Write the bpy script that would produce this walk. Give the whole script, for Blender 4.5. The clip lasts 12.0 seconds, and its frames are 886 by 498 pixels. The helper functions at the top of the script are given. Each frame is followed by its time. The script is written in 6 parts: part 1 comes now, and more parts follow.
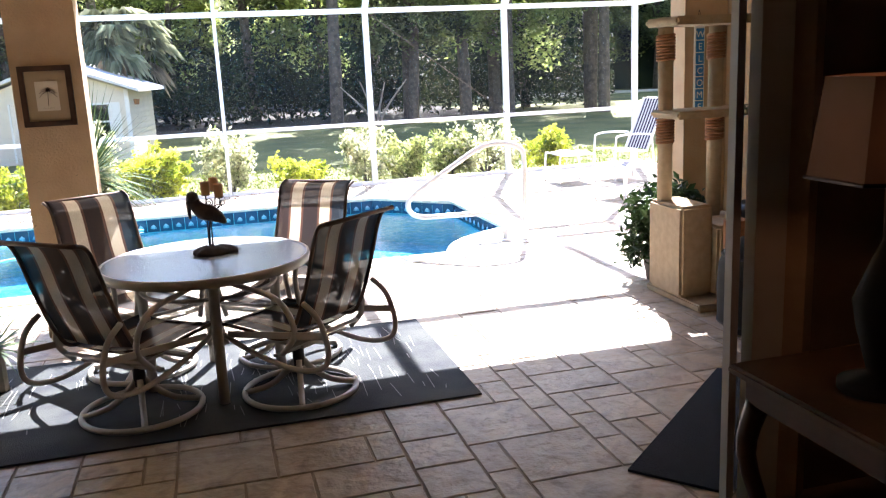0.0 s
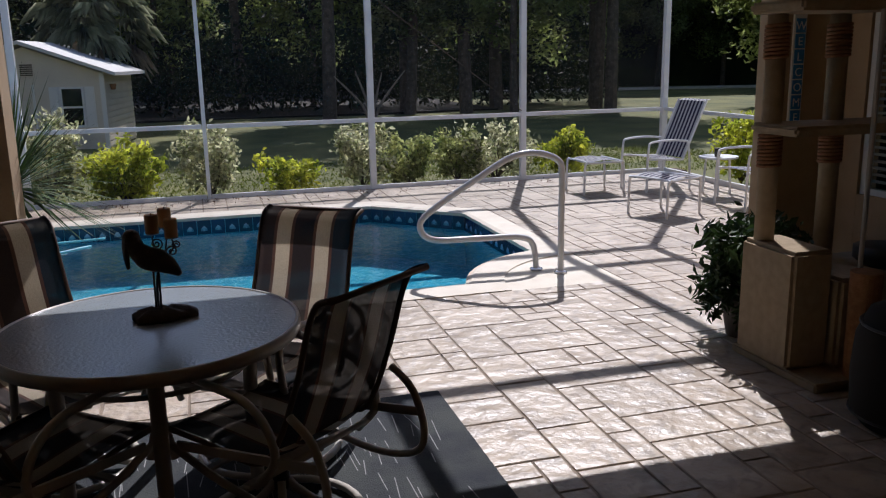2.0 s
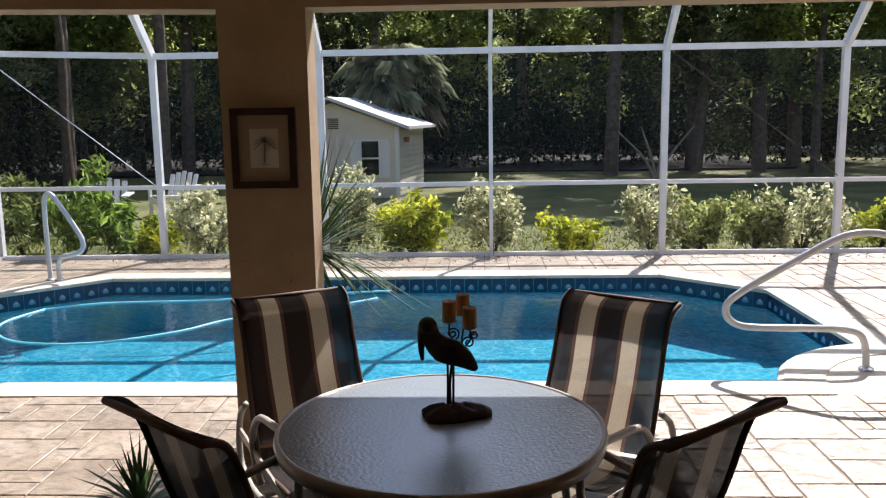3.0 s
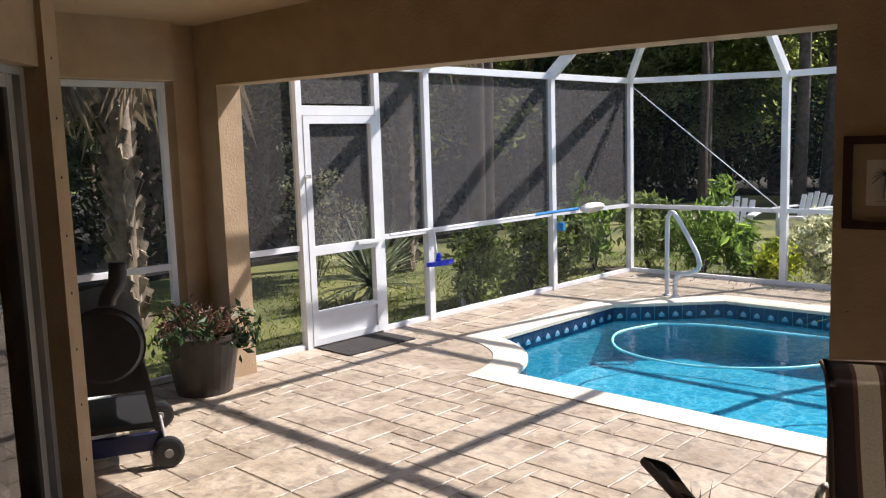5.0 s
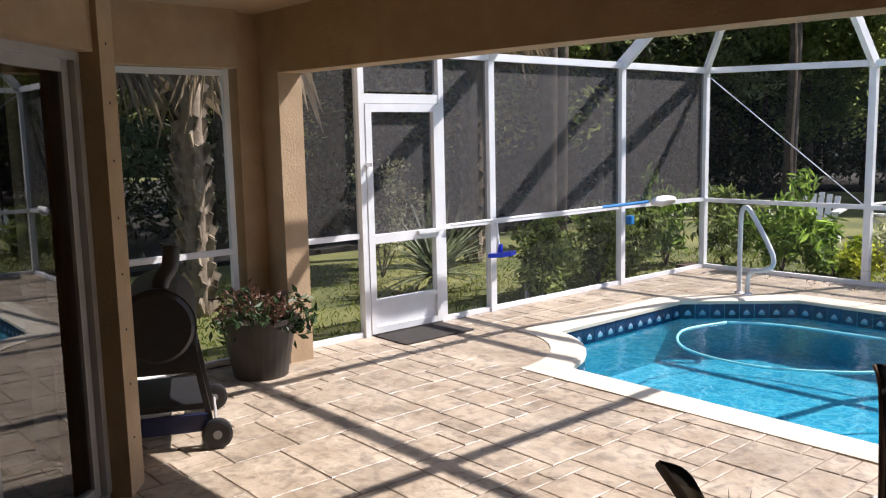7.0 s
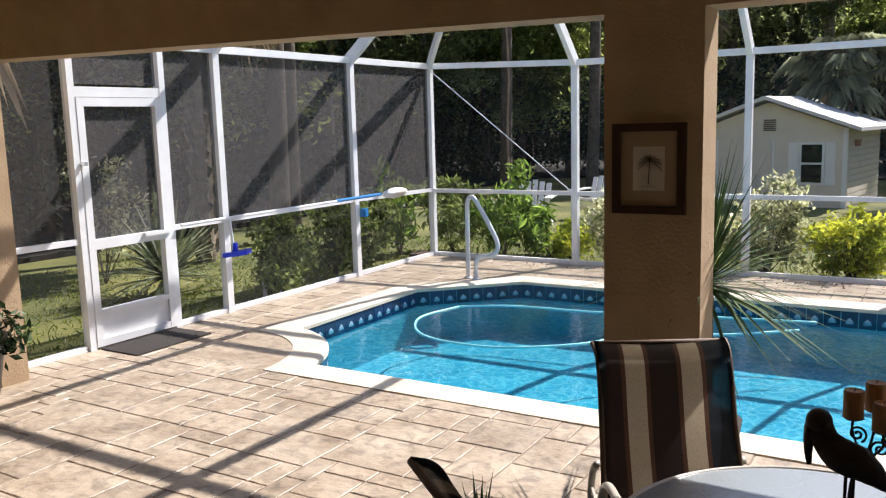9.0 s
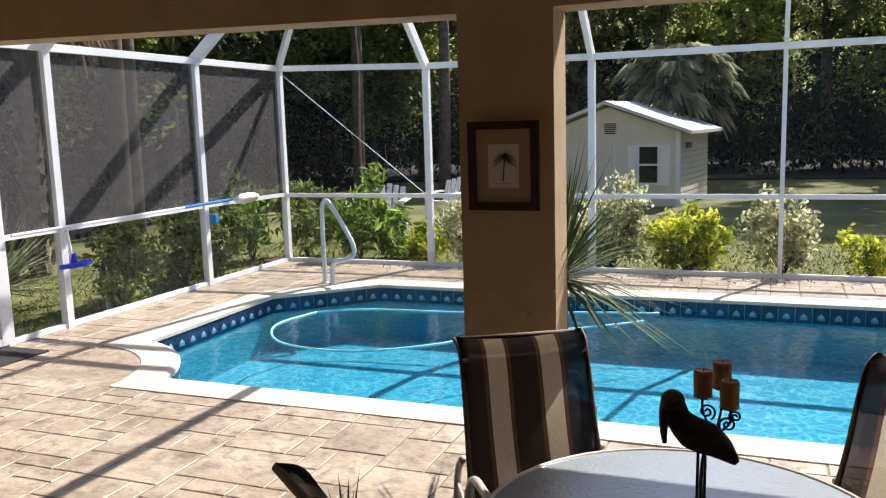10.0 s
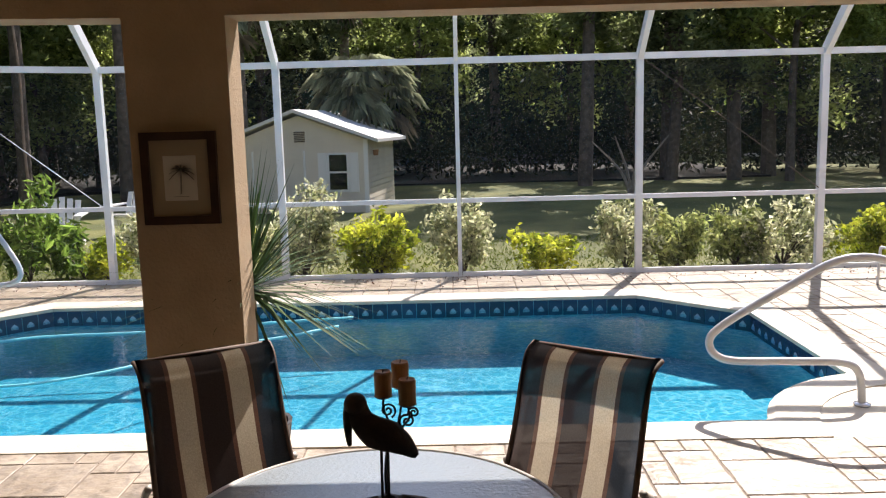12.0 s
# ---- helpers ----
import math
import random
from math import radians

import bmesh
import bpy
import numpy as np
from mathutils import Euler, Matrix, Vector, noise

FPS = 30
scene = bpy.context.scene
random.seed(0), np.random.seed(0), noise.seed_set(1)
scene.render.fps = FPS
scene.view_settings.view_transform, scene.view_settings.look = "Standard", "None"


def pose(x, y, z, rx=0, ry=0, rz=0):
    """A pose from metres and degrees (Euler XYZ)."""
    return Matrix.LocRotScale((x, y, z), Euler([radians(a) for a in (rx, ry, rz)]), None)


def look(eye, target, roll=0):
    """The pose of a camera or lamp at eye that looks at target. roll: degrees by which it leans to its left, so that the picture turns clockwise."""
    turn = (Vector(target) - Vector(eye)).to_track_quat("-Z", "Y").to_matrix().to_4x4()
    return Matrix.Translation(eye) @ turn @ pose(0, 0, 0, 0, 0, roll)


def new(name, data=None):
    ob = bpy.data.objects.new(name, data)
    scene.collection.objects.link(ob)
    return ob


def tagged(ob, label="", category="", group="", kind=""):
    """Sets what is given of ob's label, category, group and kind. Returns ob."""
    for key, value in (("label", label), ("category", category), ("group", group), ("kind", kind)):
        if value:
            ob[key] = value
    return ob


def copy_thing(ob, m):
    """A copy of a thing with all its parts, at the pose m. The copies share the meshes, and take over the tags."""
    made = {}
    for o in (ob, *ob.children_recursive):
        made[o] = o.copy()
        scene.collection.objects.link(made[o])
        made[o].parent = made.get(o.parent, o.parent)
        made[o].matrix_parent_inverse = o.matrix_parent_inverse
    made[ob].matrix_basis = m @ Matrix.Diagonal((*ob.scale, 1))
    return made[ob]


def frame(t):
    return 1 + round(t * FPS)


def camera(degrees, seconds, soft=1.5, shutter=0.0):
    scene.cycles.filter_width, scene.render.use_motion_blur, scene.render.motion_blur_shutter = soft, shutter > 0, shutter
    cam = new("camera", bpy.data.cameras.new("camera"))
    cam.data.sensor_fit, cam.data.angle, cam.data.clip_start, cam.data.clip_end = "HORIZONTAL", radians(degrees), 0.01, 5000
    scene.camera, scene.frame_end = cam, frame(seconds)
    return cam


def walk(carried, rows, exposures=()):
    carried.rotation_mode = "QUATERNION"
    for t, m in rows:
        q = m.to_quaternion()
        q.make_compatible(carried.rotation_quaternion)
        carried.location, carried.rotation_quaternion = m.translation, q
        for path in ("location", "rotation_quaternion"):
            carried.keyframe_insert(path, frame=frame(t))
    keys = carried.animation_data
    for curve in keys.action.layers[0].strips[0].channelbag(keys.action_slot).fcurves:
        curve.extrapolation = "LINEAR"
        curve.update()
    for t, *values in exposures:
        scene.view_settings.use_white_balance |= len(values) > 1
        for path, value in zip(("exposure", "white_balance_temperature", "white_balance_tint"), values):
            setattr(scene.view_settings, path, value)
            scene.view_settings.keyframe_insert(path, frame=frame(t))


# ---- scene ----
cam = camera(55.6, 12.0, soft=1.2)
PATH = [
    (0, (0.24, -0.176, 1.615), (0.752, 1.711, 1.191), -2.7),
    (0.5, (0.264, 0.233, 1.615), (0.837, 2.1, 1.186), -2.0),
    (1, (0.284, 0.64, 1.615), (0.961, 2.472, 1.182), -1.3),
    (1.5, (0.329, 0.945, 1.617), (1.037, 2.761, 1.17), -1.4),
    (2, (0.388, 1.216, 1.619), (0.927, 3.09, 1.175), -1.1),
    (2.5, (0.347, 1.468, 1.64), (0.606, 3.415, 1.262), -0.5),
    (3, (0.292, 1.696, 1.691), (0.212, 3.669, 1.375), -0.9),
    (3.5, (0.354, 1.853, 1.714), (-0.19, 3.753, 1.411), -0.8),
    (5.3, (0.34, 2.056, 1.757), (-1.133, 3.384, 1.504), -1.6),
    (5.5, (0.331, 2.087, 1.758), (-1.198, 3.348, 1.494), -1.3),
    (6, (0.375, 2.149, 1.73), (-1.232, 3.307, 1.45), -0.9),
    (6.5, (0.403, 2.181, 1.729), (-1.187, 3.363, 1.454), -1.0),
    (7, (0.412, 2.19, 1.729), (-1.094, 3.479, 1.467), -1.3),
    (7.2, (0.425, 2.188, 1.728), (-1.037, 3.528, 1.468), -1.5),
    (9, (0.379, 2.201, 1.758), (-0.651, 3.89, 1.461), -1.6),
    (9.5, (0.371, 2.192, 1.745), (-0.518, 3.958, 1.448), -1.4),
    (10, (0.347, 2.221, 1.729), (-0.374, 4.063, 1.435), -1.7),
    (10.5, (0.368, 2.236, 1.726), (-0.175, 4.137, 1.427), -1.7),
    (11, (0.357, 2.218, 1.742), (-0.016, 4.159, 1.441), -1.6),
    (11.5, (0.364, 2.206, 1.742), (0.164, 4.174, 1.445), -1.7),
    (12, (0.401, 2.22, 1.74), (0.375, 4.198, 1.444), -1.5),
]
EXPOSURES = [(0, 3.15, 5900, 17), (0.4, 2.35, 5900, 17), (0.8, 1.28, 5850, 18), (1.0, 0.77, 5850, 18), (1.2, 0.41, 5850, 18), (1.5, 0.2, 5850, 18), (2.0, 0.15, 5850, 18), (2.5, 0.7, 6050, 16), (3.0, 1.07, 6200, 16), (3.5, 1.12, 6250, 15), (6.5, 1.1, 6200, 17), (9.5, 1.12, 6350, 15), (12, 1.18, 6480, 16)]
walk(cam, [(t, look(eye, target, roll)) for t, eye, target, roll in PATH], EXPOSURES)

# ---- world and sun ----
SUN_EL, SUN_AZ = radians(47.5), radians(24)
world = bpy.data.worlds.new("sky")
scene.world = world
world.use_nodes = True
wn = world.node_tree.nodes
sky = wn.new("ShaderNodeTexSky")
sky.sky_type, sky.sun_disc, sky.sun_elevation, sky.sun_rotation = "NISHITA", False, SUN_EL, SUN_AZ
wn["Background"].inputs["Strength"].default_value = 0.10
world.node_tree.links.new(sky.outputs[0], wn["Background"].inputs["Color"])
sun = new("sun", bpy.data.lights.new("sun", "SUN"))
sun.data.energy, sun.data.angle, sun.data.color = 4.2, radians(0.5), (1.0, 0.95, 0.87)
sun_dir = Vector((math.sin(SUN_AZ) * math.cos(SUN_EL), math.cos(SUN_AZ) * math.cos(SUN_EL), math.sin(SUN_EL)))
sun.matrix_world = Matrix.Translation((3, 20, 30)) @ sun_dir.to_track_quat("Z", "Y").to_matrix().to_4x4()


# ---- materials ----
def mat(name, color=(0.5, 0.5, 0.5), rough=0.6, metal=0.0, color2=None, scale=8.0, bump=0.0, bump_scale=60.0, deep=0.01, detail=4.0, spec=0.5, vary=0.0, coords="Object"):
    m = bpy.data.materials.new(name)
    m.use_nodes = True
    nt = m.node_tree
    p = nt.nodes["Principled BSDF"]
    p.inputs["Base Color"].default_value = (*color, 1)
    p.inputs["Roughness"].default_value = rough
    p.inputs["Metallic"].default_value = metal
    p.inputs["Specular IOR Level"].default_value = spec
    tc = nt.nodes.new("ShaderNodeTexCoord")
    out = None
    if color2 is not None:
        n = nt.nodes.new("ShaderNodeTexNoise")
        n.inputs["Scale"].default_value, n.inputs["Detail"].default_value = scale, detail
        r = nt.nodes.new("ShaderNodeValToRGB")
        r.color_ramp.elements[0].position, r.color_ramp.elements[1].position = 0.34, 0.66
        r.color_ramp.elements[0].color, r.color_ramp.elements[1].color = (*color, 1), (*color2, 1)
        nt.links.new(tc.outputs[coords], n.inputs["Vector"])
        nt.links.new(n.outputs["Fac"], r.inputs[0])
        out = r.outputs[0]
    if vary:
        info = nt.nodes.new("ShaderNodeObjectInfo")
        geo = nt.nodes.new("ShaderNodeNewGeometry")
        add = nt.nodes.new("ShaderNodeMath")
        add.operation = "ADD"
        frac = nt.nodes.new("ShaderNodeMath")
        frac.operation = "FRACT"
        mr = nt.nodes.new("ShaderNodeMapRange")
        mr.inputs["To Min"].default_value, mr.inputs["To Max"].default_value = 1 - vary, 1 + vary
        hsv = nt.nodes.new("ShaderNodeHueSaturation")
        nt.links.new(info.outputs["Random"], add.inputs[0])
        nt.links.new(geo.outputs["Random Per Island"], add.inputs[1])
        nt.links.new(add.outputs[0], frac.inputs[0])
        nt.links.new(frac.outputs[0], mr.inputs[0])
        nt.links.new(mr.outputs[0], hsv.inputs["Value"])
        if out:
            nt.links.new(out, hsv.inputs["Color"])
        else:
            hsv.inputs["Color"].default_value = (*color, 1)
        out = hsv.outputs[0]
    if out:
        nt.links.new(out, p.inputs["Base Color"])
    if bump:
        n = nt.nodes.new("ShaderNodeTexNoise")
        n.inputs["Scale"].default_value, n.inputs["Detail"].default_value = bump_scale, 5
        b = nt.nodes.new("ShaderNodeBump")
        b.inputs["Strength"].default_value, b.inputs["Distance"].default_value = bump, deep
        nt.links.new(tc.outputs[coords], n.inputs["Vector"])
        nt.links.new(n.outputs["Fac"], b.inputs["Height"])
        nt.links.new(b.outputs[0], p.inputs["Normal"])
    return m


def leaf_mat(name, color, color2, vary=0.35, trans=0.35, rough=0.5, scale=3.0):
    m = mat(name, color, rough, color2=color2, scale=scale, vary=vary, spec=0.4)
    nt = m.node_tree
    p = nt.nodes["Principled BSDF"]
    tr = nt.nodes.new("ShaderNodeBsdfTranslucent")
    src = p.inputs["Base Color"].links[0].from_socket
    nt.links.new(src, tr.inputs["Color"])
    mix = nt.nodes.new("ShaderNodeMixShader")
    mix.inputs[0].default_value = trans
    nt.links.new(p.outputs[0], mix.inputs[1])
    nt.links.new(tr.outputs[0], mix.inputs[2])
    nt.links.new(mix.outputs[0], nt.nodes["Material Output"].inputs["Surface"])
    return m


def stripe_mat(name, bands, width, trans=0.25, see=0.0):
    """Sling cloth with stripes across y. bands: (end in metres from one edge, colour); see: how open the dark weave is."""
    m = mat(name, (0.5, 0.5, 0.5), 0.8)
    nt = m.node_tree
    p = nt.nodes["Principled BSDF"]
    tc = nt.nodes.new("ShaderNodeTexCoord")
    sep = nt.nodes.new("ShaderNodeSeparateXYZ")
    nt.links.new(tc.outputs["Object"], sep.inputs[0])
    mr = nt.nodes.new("ShaderNodeMapRange")
    mr.inputs["From Min"].default_value, mr.inputs["From Max"].default_value = -width / 2, width / 2
    nt.links.new(sep.outputs["Y"], mr.inputs[0])
    r = nt.nodes.new("ShaderNodeValToRGB")
    r.color_ramp.interpolation = "CONSTANT"
    els = r.color_ramp.elements
    els[0].position, els[0].color = 0.0, (*bands[0][1], 1)
    for i, (pos, c) in enumerate(bands[1:]):
        e = els[1] if i == 0 else els.new(pos / width)
        e.position, e.color = pos / width, (*c, 1)
    nt.links.new(mr.outputs[0], r.inputs[0])
    wv = nt.nodes.new("ShaderNodeTexNoise")
    wv.inputs["Scale"].default_value = 220
    nt.links.new(tc.outputs["Object"], wv.inputs["Vector"])
    mul = nt.nodes.new("ShaderNodeMixRGB")
    mul.blend_type, mul.inputs[0].default_value = "MULTIPLY", 0.55
    nt.links.new(r.outputs[0], mul.inputs[1])
    nt.links.new(wv.outputs["Fac"], mul.inputs[2])
    nt.links.new(mul.outputs[0], p.inputs["Base Color"])
    tr = nt.nodes.new("ShaderNodeBsdfTranslucent")
    nt.links.new(mul.outputs[0], tr.inputs["Color"])
    mix = nt.nodes.new("ShaderNodeMixShader")
    mix.inputs[0].default_value = trans
    nt.links.new(p.outputs[0], mix.inputs[1])
    nt.links.new(tr.outputs[0], mix.inputs[2])
    if see:
        lum = nt.nodes.new("ShaderNodeRGBToBW")
        ov = nt.nodes.new("ShaderNodeMapRange")
        ov.inputs["From Min"].default_value, ov.inputs["From Max"].default_value = 0.08, 0.4
        ov.inputs["To Min"].default_value, ov.inputs["To Max"].default_value = see, 0.04
        hole_n, open_mix = nt.nodes.new("ShaderNodeBsdfTransparent"), nt.nodes.new("ShaderNodeMixShader")
        nt.links.new(r.outputs[0], lum.inputs[0])
        nt.links.new(lum.outputs[0], ov.inputs[0])
        nt.links.new(ov.outputs[0], open_mix.inputs[0])
        nt.links.new(mix.outputs[0], open_mix.inputs[1])
        nt.links.new(hole_n.outputs[0], open_mix.inputs[2])
        mix = open_mix
    nt.links.new(mix.outputs[0], nt.nodes["Material Output"].inputs["Surface"])
    return m


def screen_mat(name, cover, color):
    m = bpy.data.materials.new(name)
    m.use_nodes = True
    nt = m.node_tree
    p = nt.nodes["Principled BSDF"]
    p.inputs["Base Color"].default_value, p.inputs["Roughness"].default_value = (*color, 1), 0.7
    t = nt.nodes.new("ShaderNodeBsdfTransparent")
    mix = nt.nodes.new("ShaderNodeMixShader")
    mix.inputs[0].default_value = 1 - cover
    nt.links.new(p.outputs[0], mix.inputs[1])
    nt.links.new(t.outputs[0], mix.inputs[2])
    nt.links.new(mix.outputs[0], nt.nodes["Material Output"].inputs["Surface"])
    return m


def glass_mat(name, tint=(1, 1, 1), rough=0.0, bump=0.0, scale=20.0, low=0.0):
    """Clear sheet: see-through with a fresnel gloss."""
    m = bpy.data.materials.new(name)
    m.use_nodes = True
    nt = m.node_tree
    nt.nodes.remove(nt.nodes["Principled BSDF"])
    t = nt.nodes.new("ShaderNodeBsdfTransparent")
    t.inputs["Color"].default_value = (*tint, 1)
    g = nt.nodes.new("ShaderNodeBsdfGlossy")
    g.inputs["Roughness"].default_value = rough
    f = nt.nodes.new("ShaderNodeFresnel")
    f.inputs["IOR"].default_value = 1.4 + low
    mix = nt.nodes.new("ShaderNodeMixShader")
    nt.links.new(f.outputs[0], mix.inputs[0])
    nt.links.new(t.outputs[0], mix.inputs[1])
    nt.links.new(g.outputs[0], mix.inputs[2])
    nt.links.new(mix.outputs[0], nt.nodes["Material Output"].inputs["Surface"])
    if bump:
        tc = nt.nodes.new("ShaderNodeTexCoord")
        n = nt.nodes.new("ShaderNodeTexNoise")
        n.inputs["Scale"].default_value, n.inputs["Detail"].default_value = scale, 3
        b = nt.nodes.new("ShaderNodeBump")
        b.inputs["Strength"].default_value, b.inputs["Distance"].default_value = bump, 0.02
        nt.links.new(tc.outputs["Object"], n.inputs["Vector"])
        nt.links.new(n.outputs["Fac"], b.inputs["Height"])
        nt.links.new(b.outputs[0], g.inputs["Normal"])
        nt.links.new(b.outputs[0], f.inputs["Normal"])
    return m


M = {}
M["stucco"] = mat("tan stucco", (0.39, 0.275, 0.165), 0.9, color2=(0.45, 0.325, 0.20), scale=5, bump=0.45, bump_scale=60)
M["ceiling"] = mat("ceiling stucco", (0.42, 0.31, 0.19), 0.9, color2=(0.46, 0.34, 0.21), scale=3, bump=0.4, bump_scale=120)
M["white_metal"] = mat("white painted aluminium", (0.78, 0.79, 0.80), 0.35, color2=(0.70, 0.71, 0.72), scale=4)
M["screen"] = screen_mat("screen mesh", 0.10, (0.11, 0.11, 0.112))
M["screen_left"] = screen_mat("dense screen mesh", 0.70, (0.066, 0.061, 0.060))
M["screen_mid"] = screen_mat("medium-cover screen mesh", 0.32, (0.10, 0.095, 0.09))
M["paver"] = mat("stamped concrete", (0.315, 0.245, 0.175), 0.42, color2=(0.455, 0.375, 0.285), scale=3.0, bump=1.0, bump_scale=9, deep=0.022, vary=0.10, coords="Object", detail=12)
pn = M["paver"].node_tree
st_n, st_r, st_m = pn.nodes.new("ShaderNodeTexNoise"), pn.nodes.new("ShaderNodeValToRGB"), pn.nodes.new("ShaderNodeMixRGB")
st_n.inputs["Scale"].default_value, st_n.inputs["Detail"].default_value, st_n.inputs["Distortion"].default_value = 9.0, 10, 1.2
st_r.color_ramp.elements[0].position, st_r.color_ramp.elements[1].position = 0.48, 0.68
st_r.color_ramp.elements[0].color, st_r.color_ramp.elements[1].color = (1, 1, 1, 1), (0.50, 0.50, 0.52, 1)
st_m.blend_type, st_m.inputs[0].default_value = "MULTIPLY", 0.75
pn_tc = [n_ for n_ in pn.nodes if n_.type == "TEX_COORD"][0]
pb = pn.nodes["Principled BSDF"].inputs["Base Color"]
old = pb.links[0].from_socket
pn.links.new(pn_tc.outputs["Object"], st_n.inputs["Vector"])
pn.links.new(st_n.outputs["Fac"], st_r.inputs[0])
pn.links.new(old, st_m.inputs[1])
pn.links.new(st_r.outputs[0], st_m.inputs[2])
pn.links.new(st_m.outputs[0], pb)
M["joint"] = mat("dark joint", (0.18, 0.138, 0.10), 0.85, color2=(0.27, 0.21, 0.155), scale=6)
M["coping"] = mat("cream coping", (0.56, 0.49, 0.38), 0.6, color2=(0.62, 0.56, 0.45), scale=6, bump=0.3, bump_scale=60, vary=0.04)
M["plaster"] = mat("pool plaster", (0.11, 0.36, 0.46), 0.7, color2=(0.15, 0.43, 0.52), scale=2)
M["tile"] = mat("blue tile", (0.012, 0.038, 0.09), 0.2, vary=0.3)
M["tile_white"] = mat("white tile motif", (0.34, 0.44, 0.54), 0.25)
M["grass"] = mat("lawn", (0.065, 0.078, 0.016), 0.9, color2=(0.17, 0.165, 0.045), scale=0.7, bump=1.0, bump_scale=25, detail=10)
M["soil"] = mat("mulch", (0.05, 0.03, 0.02), 0.95, color2=(0.10, 0.06, 0.04), scale=18, bump=1.0, bump_scale=50)
M["frame"] = mat("cream tubular metal", (0.50, 0.46, 0.40), 0.35, color2=(0.44, 0.40, 0.35), scale=10)
M["chrome"] = mat("bright steel tube", (0.80, 0.81, 0.83), 0.22, metal=0.7)
M["rail_white"] = mat("grey-white coated rail", (0.62, 0.63, 0.65), 0.3, color2=(0.56, 0.57, 0.59), scale=9)
M["iron"] = mat("black wrought iron", (0.012, 0.012, 0.012), 0.5)
M["bird"] = mat("dark carved wood", (0.022, 0.014, 0.010), 0.6, color2=(0.05, 0.03, 0.018), scale=25, bump=0.5, bump_scale=60)
M["black"] = mat("black painted steel", (0.015, 0.015, 0.016), 0.45, color2=(0.022, 0.022, 0.024), scale=12)
M["wax"] = mat("candle wax", (0.48, 0.27, 0.12), 0.5)
M["white"] = mat("white paint", (0.75, 0.74, 0.71), 0.5)
M["siding"] = mat("shed siding", (0.64, 0.57, 0.47), 0.7, color2=(0.70, 0.63, 0.52), scale=3)
M["roof"] = mat("pale shed roof", (0.62, 0.60, 0.57), 0.7)
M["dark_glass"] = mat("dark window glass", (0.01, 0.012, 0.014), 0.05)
M["bark"] = mat("bark", (0.06, 0.045, 0.032), 0.9, color2=(0.13, 0.10, 0.075), scale=7, bump=1, bump_scale=20)
M["bark_lit"] = mat("pale reddish sunlit bark", (0.26, 0.17, 0.12), 0.9, color2=(0.36, 0.26, 0.19), scale=5, bump=1, bump_scale=20)
M["palm_bark"] = mat("palm trunk", (0.16, 0.12, 0.085), 0.9, color2=(0.28, 0.23, 0.17), scale=9, bump=1, bump_scale=30)
M["carpet"] = mat("beige carpet", (0.34, 0.265, 0.17), 0.95, color2=(0.41, 0.32, 0.21), scale=20, bump=0.8, bump_scale=200)
M["rope"] = mat("sisal rope", (0.22, 0.10, 0.045), 0.9, color2=(0.30, 0.15, 0.07), scale=30, bump=0.6, bump_scale=150)
M["rug"] = mat("navy outdoor rug", (0.010, 0.014, 0.022), 0.9, color2=(0.040, 0.046, 0.044), scale=4, bump=0.5, bump_scale=150)
M["streak"] = mat("pale woven thread", (0.30, 0.30, 0.30), 0.9)
M["mat"] = mat("dark door mat", (0.03, 0.025, 0.022), 0.95, bump=0.8, bump_scale=120)
M["lf_hedge"] = leaf_mat("yellow edged hedge leaves", (0.12, 0.17, 0.035), (0.60, 0.62, 0.24), vary=0.5, trans=0.58, scale=6)
M["mat_blue"] = mat("navy floor mat", (0.004, 0.006, 0.014), 0.95, bump=0.8, bump_scale=120)
M["pot"] = mat("dark brown planter", (0.026, 0.020, 0.016), 0.5, color2=(0.045, 0.035, 0.028), scale=5)
M["blue"] = mat("blue plastic", (0.015, 0.04, 0.55), 0.35)
M["wood"] = mat("dark brown wood", (0.035, 0.016, 0.010), 0.4, color2=(0.06, 0.03, 0.018), scale=12)
M["wood_mid"] = mat("brown tabletop wood", (0.045, 0.024, 0.012), 0.35, color2=(0.07, 0.036, 0.018), scale=9)
M["paper"] = mat("cream mat board", (0.36, 0.27, 0.17), 0.8)
M["print"] = mat("print paper", (0.60, 0.54, 0.44), 0.8)
M["ink"] = mat("brown ink", (0.09, 0.07, 0.05), 0.8)
M["black_cloth"] = mat("black cloth", (0.004, 0.004, 0.004), 0.95)
M["leather"] = mat("tan leather", (0.30, 0.13, 0.05), 0.5, color2=(0.34, 0.15, 0.06), scale=4, bump=0.2, bump_scale=80)
M["inner_wall"] = mat("interior wall paint", (0.15, 0.10, 0.065), 0.9, color2=(0.17, 0.115, 0.075), scale=3)
M["trim"] = mat("pale door trim paint", (0.50, 0.47, 0.42), 0.6)
M["edge"] = mat("brown sling piping", (0.12, 0.075, 0.05), 0.7)
M["inner_floor"] = mat("interior tile floor", (0.22, 0.18, 0.14), 0.4, color2=(0.26, 0.21, 0.165), scale=3)
M["grey_metal"] = mat("grey aluminium frame", (0.33, 0.32, 0.31), 0.4)
M["shade"] = leaf_mat("lamp shade linen", (0.15, 0.09, 0.06), (0.18, 0.11, 0.075), vary=0.02, trans=0.10, rough=0.9)
M["glass"] = glass_mat("clear glass", (0.50, 0.53, 0.53), low=1.1)
M["table_glass"] = mat("hammered table glass", (0.28, 0.31, 0.32), 0.12, spec=1.0, bump=0.4, bump_scale=75, deep=0.006)
M["table_glass"].node_tree.nodes["Principled BSDF"].inputs["IOR"].default_value = 1.9
